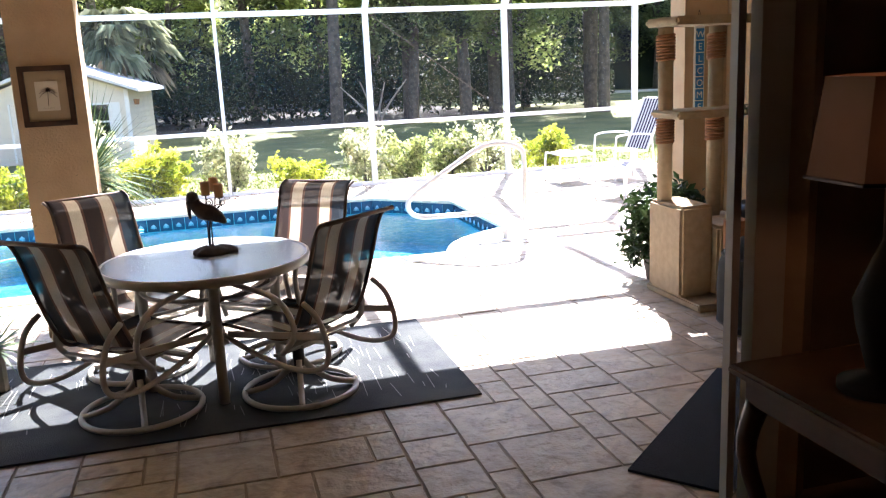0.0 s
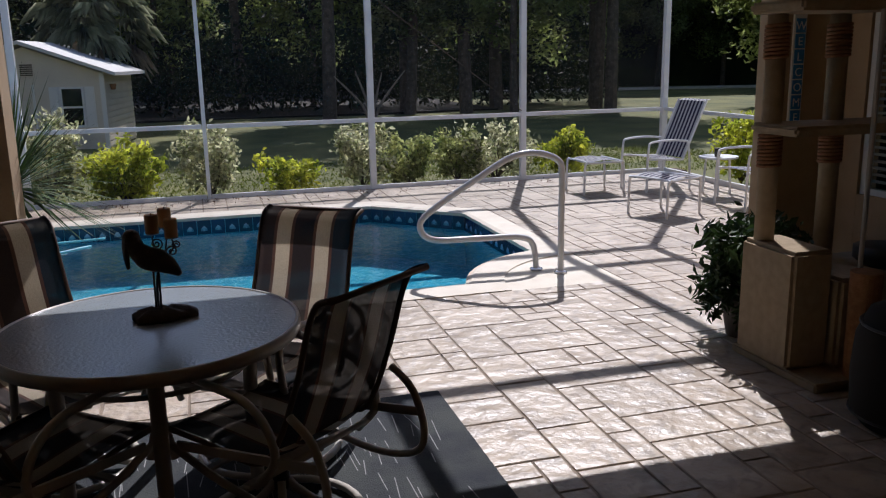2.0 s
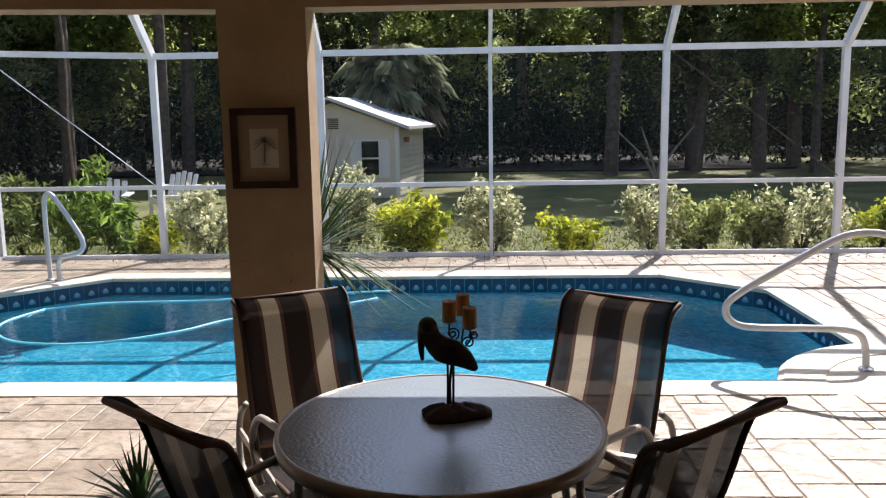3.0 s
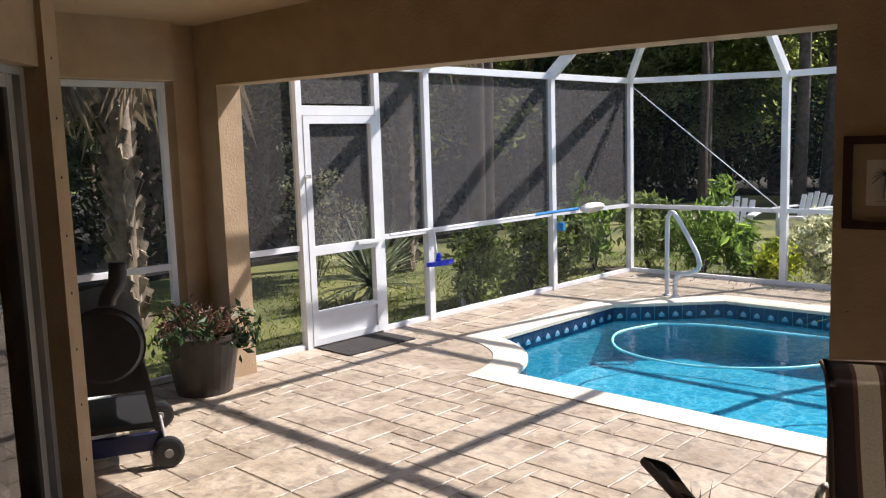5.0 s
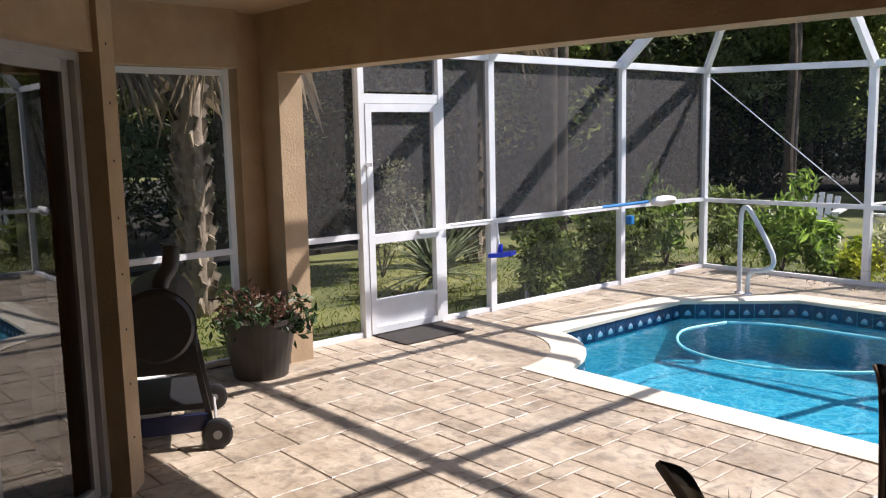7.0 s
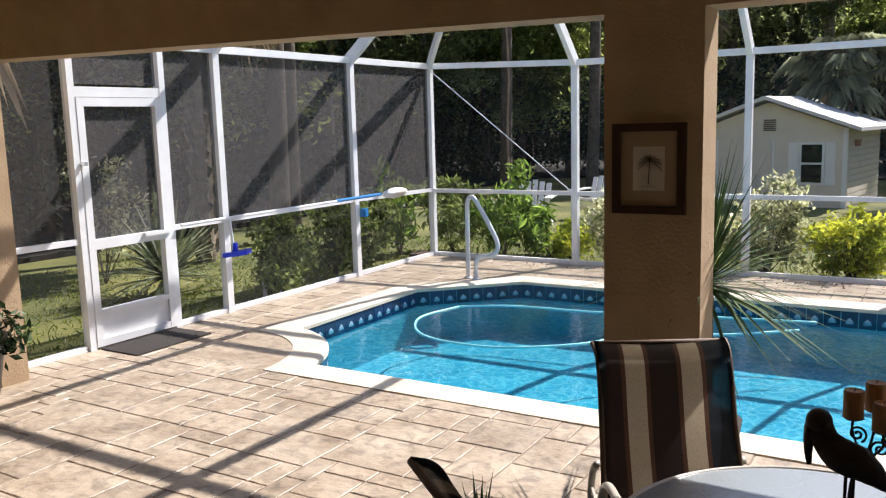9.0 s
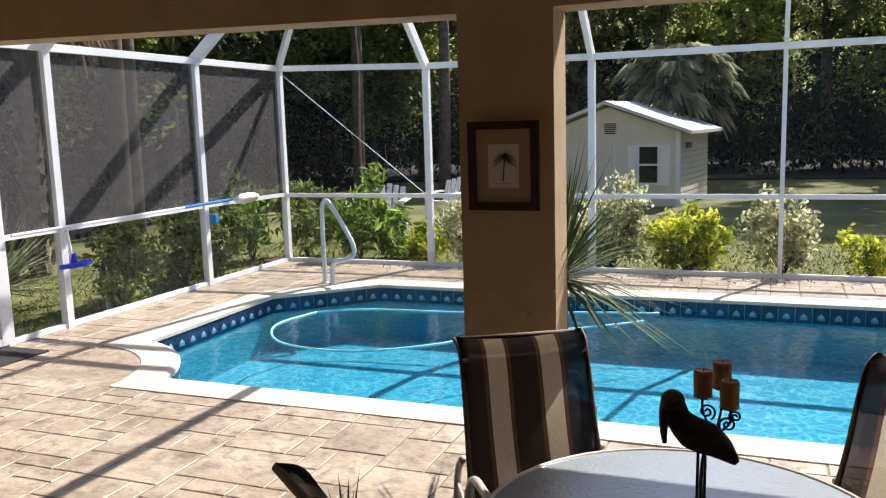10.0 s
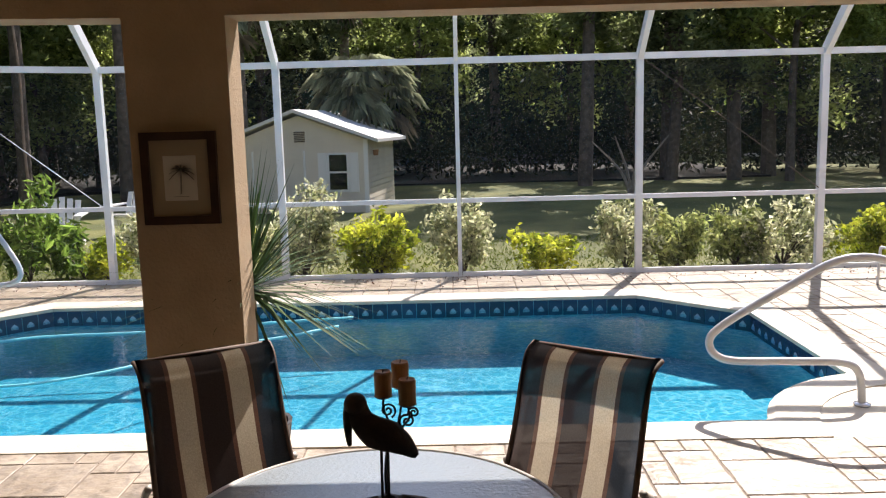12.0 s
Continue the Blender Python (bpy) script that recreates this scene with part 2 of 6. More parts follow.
M["table_glass"].node_tree.nodes["Principled BSDF"].inputs["Transmission Weight"].default_value = 0.0
M["tinted"] = glass_mat("tinted window glass", (0.55, 0.55, 0.55), low=-0.15)
M["lf_bright"] = leaf_mat("bright broad leaves", (0.10, 0.18, 0.025), (0.30, 0.42, 0.08), vary=0.5, trans=0.6)
M["pool_blue"] = mat("light blue plastic", (0.03, 0.20, 0.50), 0.35)
M["tarp"] = mat("blue cloth", (0.012, 0.03, 0.16), 0.7, bump=0.6, bump_scale=30)
M["navy"] = mat("dark navy plastic", (0.012, 0.018, 0.07), 0.4)
M["slider_frame"] = mat("weathered aluminium frame", (0.46, 0.44, 0.42), 0.4, color2=(0.40, 0.385, 0.37), scale=6)
M["hose"] = mat("pale cyan hose", (0.25, 0.70, 0.75), 0.4)
# Near-black leaf colour carries the shade beneath the trees.
M["lf_shaded"] = leaf_mat("shade-dark understorey leaves", (0.006, 0.009, 0.004), (0.045, 0.055, 0.02), vary=0.35, rough=0.7, scale=0.6)
M["lf_under"] = M["lf_shaded"]
# Broad noise paints shaded hollows and sunlit clumps into both crown leaf colours.
M["lf_shaded"] = leaf_mat("woodland leaves", (0.025, 0.033, 0.012), (0.38, 0.43, 0.18), vary=0.35, trans=0.72, rough=0.55, scale=0.45)
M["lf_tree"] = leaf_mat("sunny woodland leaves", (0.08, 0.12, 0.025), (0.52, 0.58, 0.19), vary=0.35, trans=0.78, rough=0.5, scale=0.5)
M["lf_sabal"] = leaf_mat("grey-green fan leaves", (0.14, 0.155, 0.08), (0.46, 0.47, 0.31), vary=0.45, trans=0.5, rough=0.3, scale=1.5)
M["lf_spiky"] = leaf_mat("deep green sword leaves", (0.02, 0.045, 0.012), (0.08, 0.13, 0.04), vary=0.45, trans=0.2, rough=0.8, scale=6)
M["lf_yucca"] = leaf_mat("striped sword leaves", (0.03, 0.05, 0.02), (0.34, 0.38, 0.22), vary=0.6, trans=0.2, scale=9)
M["lf_mid"] = leaf_mat("green leaves", (0.09, 0.13, 0.03), (0.27, 0.32, 0.10), vary=0.55, trans=0.55)
M["lf_yellow"] = leaf_mat("yellow green leaves", (0.18, 0.25, 0.02), (0.70, 0.70, 0.07), vary=0.45, trans=0.58)
M["lf_var"] = leaf_mat("variegated cream leaves", (0.17, 0.21, 0.06), (0.86, 0.83, 0.56), vary=0.45, trans=0.6, scale=7)
M["lf_palm"] = leaf_mat("palm fronds", (0.05, 0.09, 0.03), (0.14, 0.20, 0.09), vary=0.3)
M["lf_boot"] = leaf_mat("pale leaf stubs", (0.10, 0.078, 0.055), (0.32, 0.265, 0.195), vary=0.5, trans=0.05, scale=9)
M["lf_dry"] = leaf_mat("dry palm fronds", (0.20, 0.15, 0.09), (0.36, 0.29, 0.19), vary=0.3)
M["lf_jade"] = leaf_mat("dark glossy leaves", (0.02, 0.045, 0.012), (0.04, 0.08, 0.02), vary=0.3, trans=0.15)
M["lf_red"] = leaf_mat("wilted reddish leaves", (0.10, 0.045, 0.03), (0.18, 0.10, 0.06), vary=0.4)
M["sling"] = stripe_mat("striped sling", [(0, (0.065, 0.046, 0.042)), (0.085, (0.17, 0.09, 0.065)), (0.10, (0.66, 0.58, 0.45)), (0.17, (0.17, 0.09, 0.065)), (0.185, (0.055, 0.042, 0.040)), (0.28, (0.17, 0.09, 0.065)), (0.295, (0.66, 0.58, 0.45)), (0.365, (0.17, 0.09, 0.065)), (0.38, (0.045, 0.055, 0.068))], 0.48, trans=0.45, see=0.03)
nv, wt = (0.02, 0.02, 0.07), (0.70, 0.70, 0.72)
M["pool_sling"] = stripe_mat("navy and white strap cloth", [(0.5 * i / 15, nv if i % 2 else wt) for i in range(15)], 0.5)

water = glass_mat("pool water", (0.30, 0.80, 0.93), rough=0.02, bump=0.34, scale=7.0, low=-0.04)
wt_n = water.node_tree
# Voronoi net puts caustic light lines into the water's transparent colour.
tcw, vor, caustic_ramp = wt_n.nodes.new("ShaderNodeTexCoord"), wt_n.nodes.new("ShaderNodeTexVoronoi"), wt_n.nodes.new("ShaderNodeValToRGB")
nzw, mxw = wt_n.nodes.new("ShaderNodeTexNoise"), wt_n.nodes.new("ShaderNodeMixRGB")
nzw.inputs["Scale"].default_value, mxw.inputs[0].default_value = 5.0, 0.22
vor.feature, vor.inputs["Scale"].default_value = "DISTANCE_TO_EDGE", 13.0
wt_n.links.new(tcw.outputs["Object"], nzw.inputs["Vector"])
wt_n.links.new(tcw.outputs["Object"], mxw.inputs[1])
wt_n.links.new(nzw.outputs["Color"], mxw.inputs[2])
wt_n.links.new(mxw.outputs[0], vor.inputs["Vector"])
wt_n.links.new(vor.outputs["Distance"], caustic_ramp.inputs[0])
caustic_ramp.color_ramp.elements[0].color, caustic_ramp.color_ramp.elements[1].color = (0.85, 1.0, 1.0, 1), (0.31, 0.74, 0.84, 1)
caustic_ramp.color_ramp.elements[0].position, caustic_ramp.color_ramp.elements[1].position = 0.0, 0.13
wt_n.links.new(caustic_ramp.outputs[0], [n for n in wt_n.nodes if n.type == "BSDF_TRANSPARENT"][0].inputs["Color"])
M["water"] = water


# ---- mesh helpers ----
def mesh_ob(name, bm, material, smooth=False):
    me = bpy.data.meshes.new(name)
    bm.normal_update()
    bm.to_mesh(me)
    bm.free()
    if material:
        me.materials.append(material)
    if smooth:
        me.shade_smooth()
    return new(name, me)


def part(name, bm, material, parent, label="", smooth=False):
    ob = mesh_ob(name, bm, material, smooth)
    ob.parent = parent
    return tagged(ob, label)


def thing(name, at=(0, 0, 0), rz=0.0, label="", category="", group=""):
    ob = new(name)
    ob.empty_display_size = 0.1
    ob.matrix_basis = pose(*at, 0, 0, rz)
    return tagged(ob, label, category, group)


def box(bm, x0, x1, y0, y1, z0, z1, bevel=0.0):
    vs = [bm.verts.new((x, y, z)) for x in (x0, x1) for y in (y0, y1) for z in (z0, z1)]
    fs = [bm.faces.new([vs[i] for i in f]) for f in ((0, 1, 3, 2), (4, 6, 7, 5), (0, 4, 5, 1), (2, 3, 7, 6), (0, 2, 6, 4), (1, 5, 7, 3))]
    if bevel:
        es = {e for f in fs for e in f.edges}
        bmesh.ops.bevel(bm, geom=list(es), offset=bevel, segments=2, affect="EDGES")
    return bm


def B(*a, bevel=0.0):
    return box(bmesh.new(), *a, bevel=bevel)


def prism(pts, z0, z1, bm=None):
    """A flat-topped slab over the outline pts."""
    bm = bm or bmesh.new()
    lo = [bm.verts.new((p[0], p[1], z0)) for p in pts]
    hi = [bm.verts.new((p[0], p[1], z1)) for p in pts]
    n = len(pts)
    bm.faces.new(hi)
    bm.faces.new(lo[::-1])
    for i in range(n):
        bm.faces.new((lo[i], lo[(i + 1) % n], hi[(i + 1) % n], hi[i]))
    bmesh.ops.recalc_face_normals(bm, faces=bm.faces[:])
    return bm


def bar(bm, a, b, w, h=None):
    """A square bar from a to b, w wide and h deep."""
    h = h or w
    a, b = Vector(a), Vector(b)
    q = (b - a).to_track_quat("Z", "Y").to_matrix()
    vs = []
    for c in (a, b):
        for sx, sy in ((-1, -1), (1, -1), (1, 1), (-1, 1)):
            vs.append(bm.verts.new(c + q @ Vector((sx * w / 2, sy * h / 2, 0))))
    for f in ((3, 2, 1, 0), (4, 5, 6, 7), (0, 1, 5, 4), (1, 2, 6, 5), (2, 3, 7, 6), (3, 0, 4, 7)):
        bm.faces.new([vs[i] for i in f])
    return bm


def smooth_path(pts, n=6, closed=False):
    """Points along a smooth curve through pts."""
    P = [Vector(p) for p in pts]
    k = len(P)
    out = []
    for i in range(k if closed else k - 1):
        p1, p2 = P[i], P[(i + 1) % k]
        p0 = P[i - 1] if (i or closed) else p1
        p3 = P[(i + 2) % k] if (closed or i + 2 < k) else p2
        for j in range(n):
            t = j / n
            out.append(0.5 * (2 * p1 + (p2 - p0) * t + (2 * p0 - 5 * p1 + 4 * p2 - p3) * t * t + (3 * p1 - p0 - 3 * p2 + p3) * t ** 3))
    if not closed:
        out.append(P[-1])
    return out


def tube(bm, pts, r, sides=8, closed=False, r1=None):
    """A round tube along the points; r1: its radius at the end."""
    P = [Vector(p) for p in pts]
    n = len(P)
    rings, up = [], None
    for i, p in enumerate(P):
        d = (P[(i + 1) % n] - P[i - 1]) if closed else (P[min(i + 1, n - 1)] - P[max(i - 1, 0)])
        d.normalize()
        if up is None:
            up = d.orthogonal()
        up = (up - d * up.dot(d)).normalized()
        side = d.cross(up)
        rr = r if r1 is None else r + (r1 - r) * i / (n - 1)
        rings.append([bm.verts.new(p + (up * math.cos(a) + side * math.sin(a)) * rr) for a in [2 * math.pi * k / sides for k in range(sides)]])
    for i in range(n if closed else n - 1):
        a, b = rings[i], rings[(i + 1) % n]
        for k in range(sides):
            bm.faces.new((a[k], a[(k + 1) % sides], b[(k + 1) % sides], b[k]))
    if not closed:
        bm.faces.new(rings[0][::-1])
        bm.faces.new(rings[-1])
    return bm


def lathe(bm, profile, segs=24, at=(0, 0, 0), caps=True):
    """A turned shape: profile is (radius, z) pairs from bottom to top."""
    ax, ay, az = at
    rings = [[bm.verts.new((ax + r * math.cos(2 * math.pi * k / segs), ay + r * math.sin(2 * math.pi * k / segs), az + z)) for k in range(segs)] for r, z in profile]
    for a, b in zip(rings, rings[1:]):
        for k in range(segs):
            bm.faces.new((a[k], a[(k + 1) % segs], b[(k + 1) % segs], b[k]))
    if caps:
        bm.faces.new(rings[0][::-1])
        bm.faces.new(rings[-1])
    return bm


def leaves_bm(centers, size, rng, droop=0.0, aspect=0.42, flat=0.0):
    """Pointed folded leaves, two faces each, at the given centres; flat: how far they lie level."""
    V, F = [], []
    for c in centers:
        d = Vector(rng.normal(size=3))
        d.z = d.z * (1 - 0.6 * flat) - droop
        d.normalize()
        up = Vector(rng.normal(size=3)) * (1 - flat) + Vector((0, 0, 2.5 * flat))
        s = d.cross(up).normalized()
        L = size * rng.uniform(0.6, 1.25)
        n = d.cross(s) * L * 0.12
        c = Vector(c)
        i = len(V)
        V += [c - d * L / 2, c + s * L * aspect / 2 + n, c + d * L / 2, c - s * L * aspect / 2 + n]
        F += [(i, i + 1, i + 2), (i, i + 2, i + 3)]
    return V, F


def leaf_mesh(name, centers, size, material, rng, **kw):
    V, F = leaves_bm(centers, size, rng, **kw)
    me = bpy.data.meshes.new(name)
    me.from_pydata(V, [], F)
    me.materials.append(material)
    return me


def leaf_part(name, centers, size, material, rng, parent, label="", **kw):
    ob = new(name, leaf_mesh(name, centers, size, material, rng, **kw))
    ob.parent = parent
    return tagged(ob, label)


def clumps(rng, n, per, spread, radius):
    """Leaf centres in n clumps with gaps. spread: half sizes; radius: of a clump. z from 0 to 2*spread.z"""
    out = []
    for _ in range(n):
        while True:
            c = rng.uniform(-1, 1, 3)
            if 0.25 < np.dot(c, c) < 1:
                break
        c = np.array([c[0] * spread[0], c[1] * spread[1], spread[2] * (1 + c[2])])
        out.append(c + rng.normal(size=(per, 3)) * radius * rng.uniform(0.6, 1.2) * 0.5)
    return np.concatenate(out)

# ---- layout of loose things ----
TABLE = (0.17, 4.30)
BIRD = (0.20, 4.36)
CHAIRS = [(-0.20, 4.00, 0.015, 50), (0.575, 3.98, 0.015, 130), (-0.24, 4.67, 0.015, -59), (0.585, 4.59, 0.015, -126)]
GRILL, GRILL_RZ = (-4.44, 4.10, 0), 66
YEL, VAR, MID = "bright yellow-green shrub in sunlight", "pale variegated leafy shrub", "green leafy shrub by the screen"
HEDGE = [((-0.52, 12.25), 0.50, 0.72, "lf_yellow", 80, YEL), ((-1.42, 12.3), 0.50, 1.05, "lf_var", 70, VAR), ((0.52, 12.3), 0.40, 0.98, "lf_var", 46, VAR),
         ((1.42, 12.3), 0.38, 0.62, "lf_yellow", 30, YEL), ((2.50, 12.4), 0.38, 0.92, "lf_var", 40, VAR), ((3.15, 12.45), 0.36, 0.70, "lf_hedge", 46, MID),
         ((3.85, 12.45), 0.36, 0.72, "lf_hedge", 42, MID), ((4.45, 12.5), 0.62, 0.85, "lf_var", 66, VAR), ((5.5, 12.6), 0.45, 0.65, "lf_yellow", 40, YEL), ((-3.1, 12.3), 0.5, 1.0, "lf_var", 60, VAR), ((-2.35, 12.3), 0.38, 0.6, "lf_yellow", 34, YEL),
         ((-6.2, 10.4), 0.55, 0.85, "lf_mid", 50, MID), ((-6.1, 9.2), 0.5, 0.8, "lf_mid", 44, MID), ((-6.3, 11.3), 0.5, 0.9, "lf_mid", 44, MID), ((7.3, 10.8), 0.5, 1.0, "lf_yellow", 44, YEL), ((7.4, 9.2), 0.5, 0.9, "lf_var", 40, VAR),
         ((-3.9, 12.4), 0.36, 0.45, "lf_yellow", 30, MID)]

# ---- ground, pool and deck ----
X0, X1, YB, YH = -5.56, 6.64, 11.71, 5.60     # screen cage left, right and back; beam's inner face
EAVE, RAIL_Z, CEIL, BEAM = 2.42, 0.87, 2.70, 2.18
PX0, PX1, PY0, PY1 = -4.76, 3.32, 6.60, 10.72  # outer edge of the coping
CUT, CW, WATER = 1.0, 0.27, -0.12
arc = [math.pi / 2 * k / 12 for k in range(13)]
R_D, R_W = 0.88, 1.15


def pool_outline():
    """Pairs (deck side, water side) round the pool's edge, anticlockwise from the front left notch."""
    rows = []
    for a in arc[::-1]:
        rows.append(((PX0 + R_D * math.cos(a), PY0 + R_D * math.sin(a)), (max(PX0 + R_W * math.cos(a), PX0 + CW), max(PY0 + R_W * math.sin(a), PY0 + CW))))
    for k in range(1, 12):
        x = PX0 + R_W + (PX1 - PX0 - 2 * R_W) * k / 12
        rows.append(((x, PY0), (x, PY0 + CW)))
    for a in arc:
        rows.append(((PX1 - R_D * math.cos(a), PY0 + R_D * math.sin(a)), (min(PX1 - R_W * math.cos(a), PX1 - CW), max(PY0 + R_W * math.sin(a), PY0 + CW))))
    c = CW * 0.42
    back = [((PX1, PY1 - CUT), (PX1 - CW, PY1 - CUT - c)), ((PX1 - CUT, PY1), (PX1 - CUT - c, PY1 - CW)), ((PX0 + CUT, PY1), (PX0 + CUT + c, PY1 - CW)), ((PX0, PY1 - CUT), (PX0 + CW, PY1 - CUT - c)), rows[0]]
    prev = rows[-1]
    for nxt in back:
        n = max(1, round((Vector(nxt[0]) - Vector(prev[0])).length / 0.6))
        for k in range(1, n + 1):
            rows.append(tuple(tuple(Vector(prev[i]).lerp(Vector(nxt[i]), k / n)) for i in (0, 1)))
        prev = nxt
    return rows[:-1]


EDGE = pool_outline()
GX0, GX1, GY0, GY1 = -260, 260, -120, 400


def ground_mesh():
    """One sheet with a hole where the deck and the pool are, uneven towards the woods."""
    bm = bmesh.new()
    xs = [GX0, -120, -60, -35, -25, -18, -14, -11, -9, -7.5, X0 - 0.1, -3, -1, 1, 3, 5, X1 + 0.1, 9, 12, 16, 22, 30, 45, 80, 140, GX1]
    ys = [GY0, -60, -30, -8, -4, 0, 3, 6, 9, YB + 0.12, 13, 14.5, 16, 18, 20, 23, 27, 32, 40, 60, 110, 200, GY1]
    grid = [[bm.verts.new((x, y, -0.10 + (0.06 * noise.noise(Vector((x * 0.2, y * 0.2, 0))) if y > 13 or x < -8 or x > 9 else 0))) for y in ys] for x in xs]
    for i in range(len(xs) - 1):
        for j in range(len(ys) - 1):
            if xs[i] >= X0 - 0.11 and xs[i + 1] <= X1 + 0.11 and ys[j] >= -4.1 and ys[j + 1] <= YB + 0.13:
                continue
            bm.faces.new((grid[i][j], grid[i + 1][j], grid[i + 1][j + 1], grid[i][j + 1]))
    return bm


tagged(mesh_ob("ground", ground_mesh(), M["grass"]), "sunlit green lawn with shaded patches", kind="structure")

# deck slab in convex pieces round the pool
deck = tagged(new("deck_floor"), "stamped concrete pool deck in tan and grey slabs", kind="structure")
bm = bmesh.new()
for a, b, c, d in ((X0 - 0.1, X1 + 0.1, -4.0, PY0), (X0 - 0.1, PX0, PY0, YB + 0.12), (PX1, X1 + 0.1, PY0, YB + 0.12), (PX0, PX1, PY1, YB + 0.12)):
    box(bm, a, b, c, d, -0.4, -0.005)
prism([(PX0, PY1 - CUT), (PX0 + CUT, PY1), (PX0, PY1)], -0.4, -0.005, bm)
prism([(PX1, PY1), (PX1 - CUT, PY1), (PX1, PY1 - CUT)], -0.4, -0.005, bm)
part("slab", bm, M["joint"], deck)
for s, cx in ((1, PX0), (-1, PX1)):
    part("deck_corner", prism([(cx, PY0)] + [(cx + s * R_D * math.cos(a), PY0 + R_D * math.sin(a)) for a in arc], -0.4, -0.002), M["paver"] if s > 0 else M["coping"], deck)

pool = tagged(new("pool_1"), "in-ground swimming pool with blue tile band", kind="structure")
bm = bmesh.new()
top = [bm.verts.new((*w, -0.02)) for d, w in EDGE]
low = [bm.verts.new((*w, -0.57)) for d, w in EDGE]
for i in range(len(EDGE)):
    j = (i + 1) % len(EDGE)
    bm.faces.new((top[j], top[i], low[i], low[j]))
bm.faces.new(low)
bmesh.ops.triangulate(bm, faces=[f for f in bm.faces if len(f.verts) > 4])
part("shell", bm, M["plaster"], pool)
bm = bmesh.new()
bm.faces.new([bm.verts.new((*w, WATER)) for d, w in EDGE])
bmesh.ops.triangulate(bm, faces=bm.faces[:])
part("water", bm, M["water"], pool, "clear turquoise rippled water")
bm = prism([(2.05 + 0.0, PY0 + CW)] + [(PX1 - CW - 0.02 + 0 * a - 1.55 * math.cos(a), PY0 + CW + 1.3 * math.sin(a)) for a in arc] + [(PX1 - CW - 0.02, PY0 + CW)], -0.38, -0.30)
part("entry_step", bm, M["plaster"], pool, "pale curved underwater entry step")


# ---- screen cage ----
cage = tagged(new("screen_cage"), "white aluminium screen enclosure round the pool", "pool enclosure")
PW = 0.055


def cage_bar(name, a, b, w=PW, h=None):
    part(name, bar(bmesh.new(), a, b, w, h), M["white_metal"], cage)


BX = [X0, -3.52, -1.53, 0.47, 2.50, 4.54, X1]
EAVE_L, RAIL_L = 2.49, 0.90
LY = [YB, 10.0, 7.93]
RY = [9.55, 7.5]
ROOF_Z, RUN = 3.55, 1.25
for i, x in enumerate(BX):
    thick = 0.045 if i == 3 else 0.075
    cage_bar("post", (x, YB, 0), (x, YB, EAVE if i else EAVE_L), thick)
    if i == 3:
        cage_bar("roof_rafter", (x, YB, EAVE), (x, YB - RUN, ROOF_Z), 0.045, 0.05)
    if 0 < i < 6 and i != 3:
        cage_bar("roof_rafter", (x, YB, EAVE), (x, YB - RUN, ROOF_Z), 0.06, 0.12)
        cage_bar("roof_beam", (x, YB - RUN, ROOF_Z), (x, YH + 0.25, ROOF_Z), 0.06, 0.12)
for y in LY[1:]:
    cage_bar("post", (X0, y, 0), (X0, y, EAVE_L), 0.075)
    cage_bar("roof_rafter", (X0, y, EAVE_L), (X0 + RUN, y, ROOF_Z), 0.06, 0.12)
for y in RY:
    cage_bar("post", (X1, y, 0), (X1, y, EAVE), 0.075)
    cage_bar("roof_rafter", (X1, y, EAVE), (X1 - RUN, y, ROOF_Z), 0.06, 0.12)
for y in LY[1:] + [YB - RUN]:
    cage_bar("roof_beam", (X0 + RUN, y, ROOF_Z), (X1 - RUN, y, ROOF_Z), 0.06, 0.08)
for x, s in ((X0, 1), (X1, -1)):
    el = EAVE_L if s > 0 else EAVE
    cage_bar("hip_rafter", (x, YB, el), (x + s * RUN, YB - RUN, ROOF_Z), 0.06, 0.10)
    cage_bar("roof_beam", (x + s * RUN, YB - RUN, ROOF_Z), (x + s * RUN, YH + 0.25, ROOF_Z), 0.06, 0.08)
    cage_bar("eave_beam", (x, YB, el), (x, YH + 0.2, el), 0.06, 0.07)
    cage_bar("bottom_rail", (x, YB, 0.03), (x, YH + 0.2, 0.03), 0.05, 0.06) if s < 0 else None
cage_bar("eave_beam", (X0, YB, EAVE_L), (BX[1], YB, EAVE + 0.003), 0.06, 0.07)
cage_bar("eave_beam", (BX[1], YB, EAVE), (X1, YB, EAVE), 0.06, 0.07)
for a, b in zip(BX, BX[1:]):
    cage_bar("chair_rail", (a + 0.03, YB, RAIL_Z), (b - 0.03, YB, RAIL_Z), 0.045, 0.05)
    cage_bar("bottom_rail", (a + 0.03, YB, 0.025), (b - 0.03, YB, 0.025), 0.045, 0.05)
for a, b in ((YB, 10.0), (10.0, 7.93), (7.93, 7.30), (6.37, YH + 0.2)):
    cage_bar("chair_rail", (X0, a - 0.03, RAIL_L - (0.02 if a == YB else 0)), (X0, b + 0.02, RAIL_L), 0.05, 0.045)
    cage_bar("bottom_rail", (X0, a - 0.03, 0.025), (X0, b + 0.02, 0.025), 0.05, 0.045)
for a, b in ((YB, 9.55), (9.55, 7.5), (7.5, YH + 0.2)):
    cage_bar("chair_rail", (X1, a - 0.03, RAIL_Z), (X1, b + 0.02, RAIL_Z), 0.05, 0.045)
bm = bmesh.new()
tube(bm, [(X0 + 0.05, YB - 0.05, EAVE_L - 0.06), (BX[1] - 0.04, YB - 0.05, RAIL_Z + 0.03)], 0.006, 5)
part("brace_cable", bm, M["white_metal"], cage)
bm = bmesh.new()
tube(bm, [(BX[4] + 0.05, YB - 0.05, EAVE - 0.05), (BX[5] - 0.04, YB - 0.05, RAIL_Z + 0.05)], 0.006, 5)
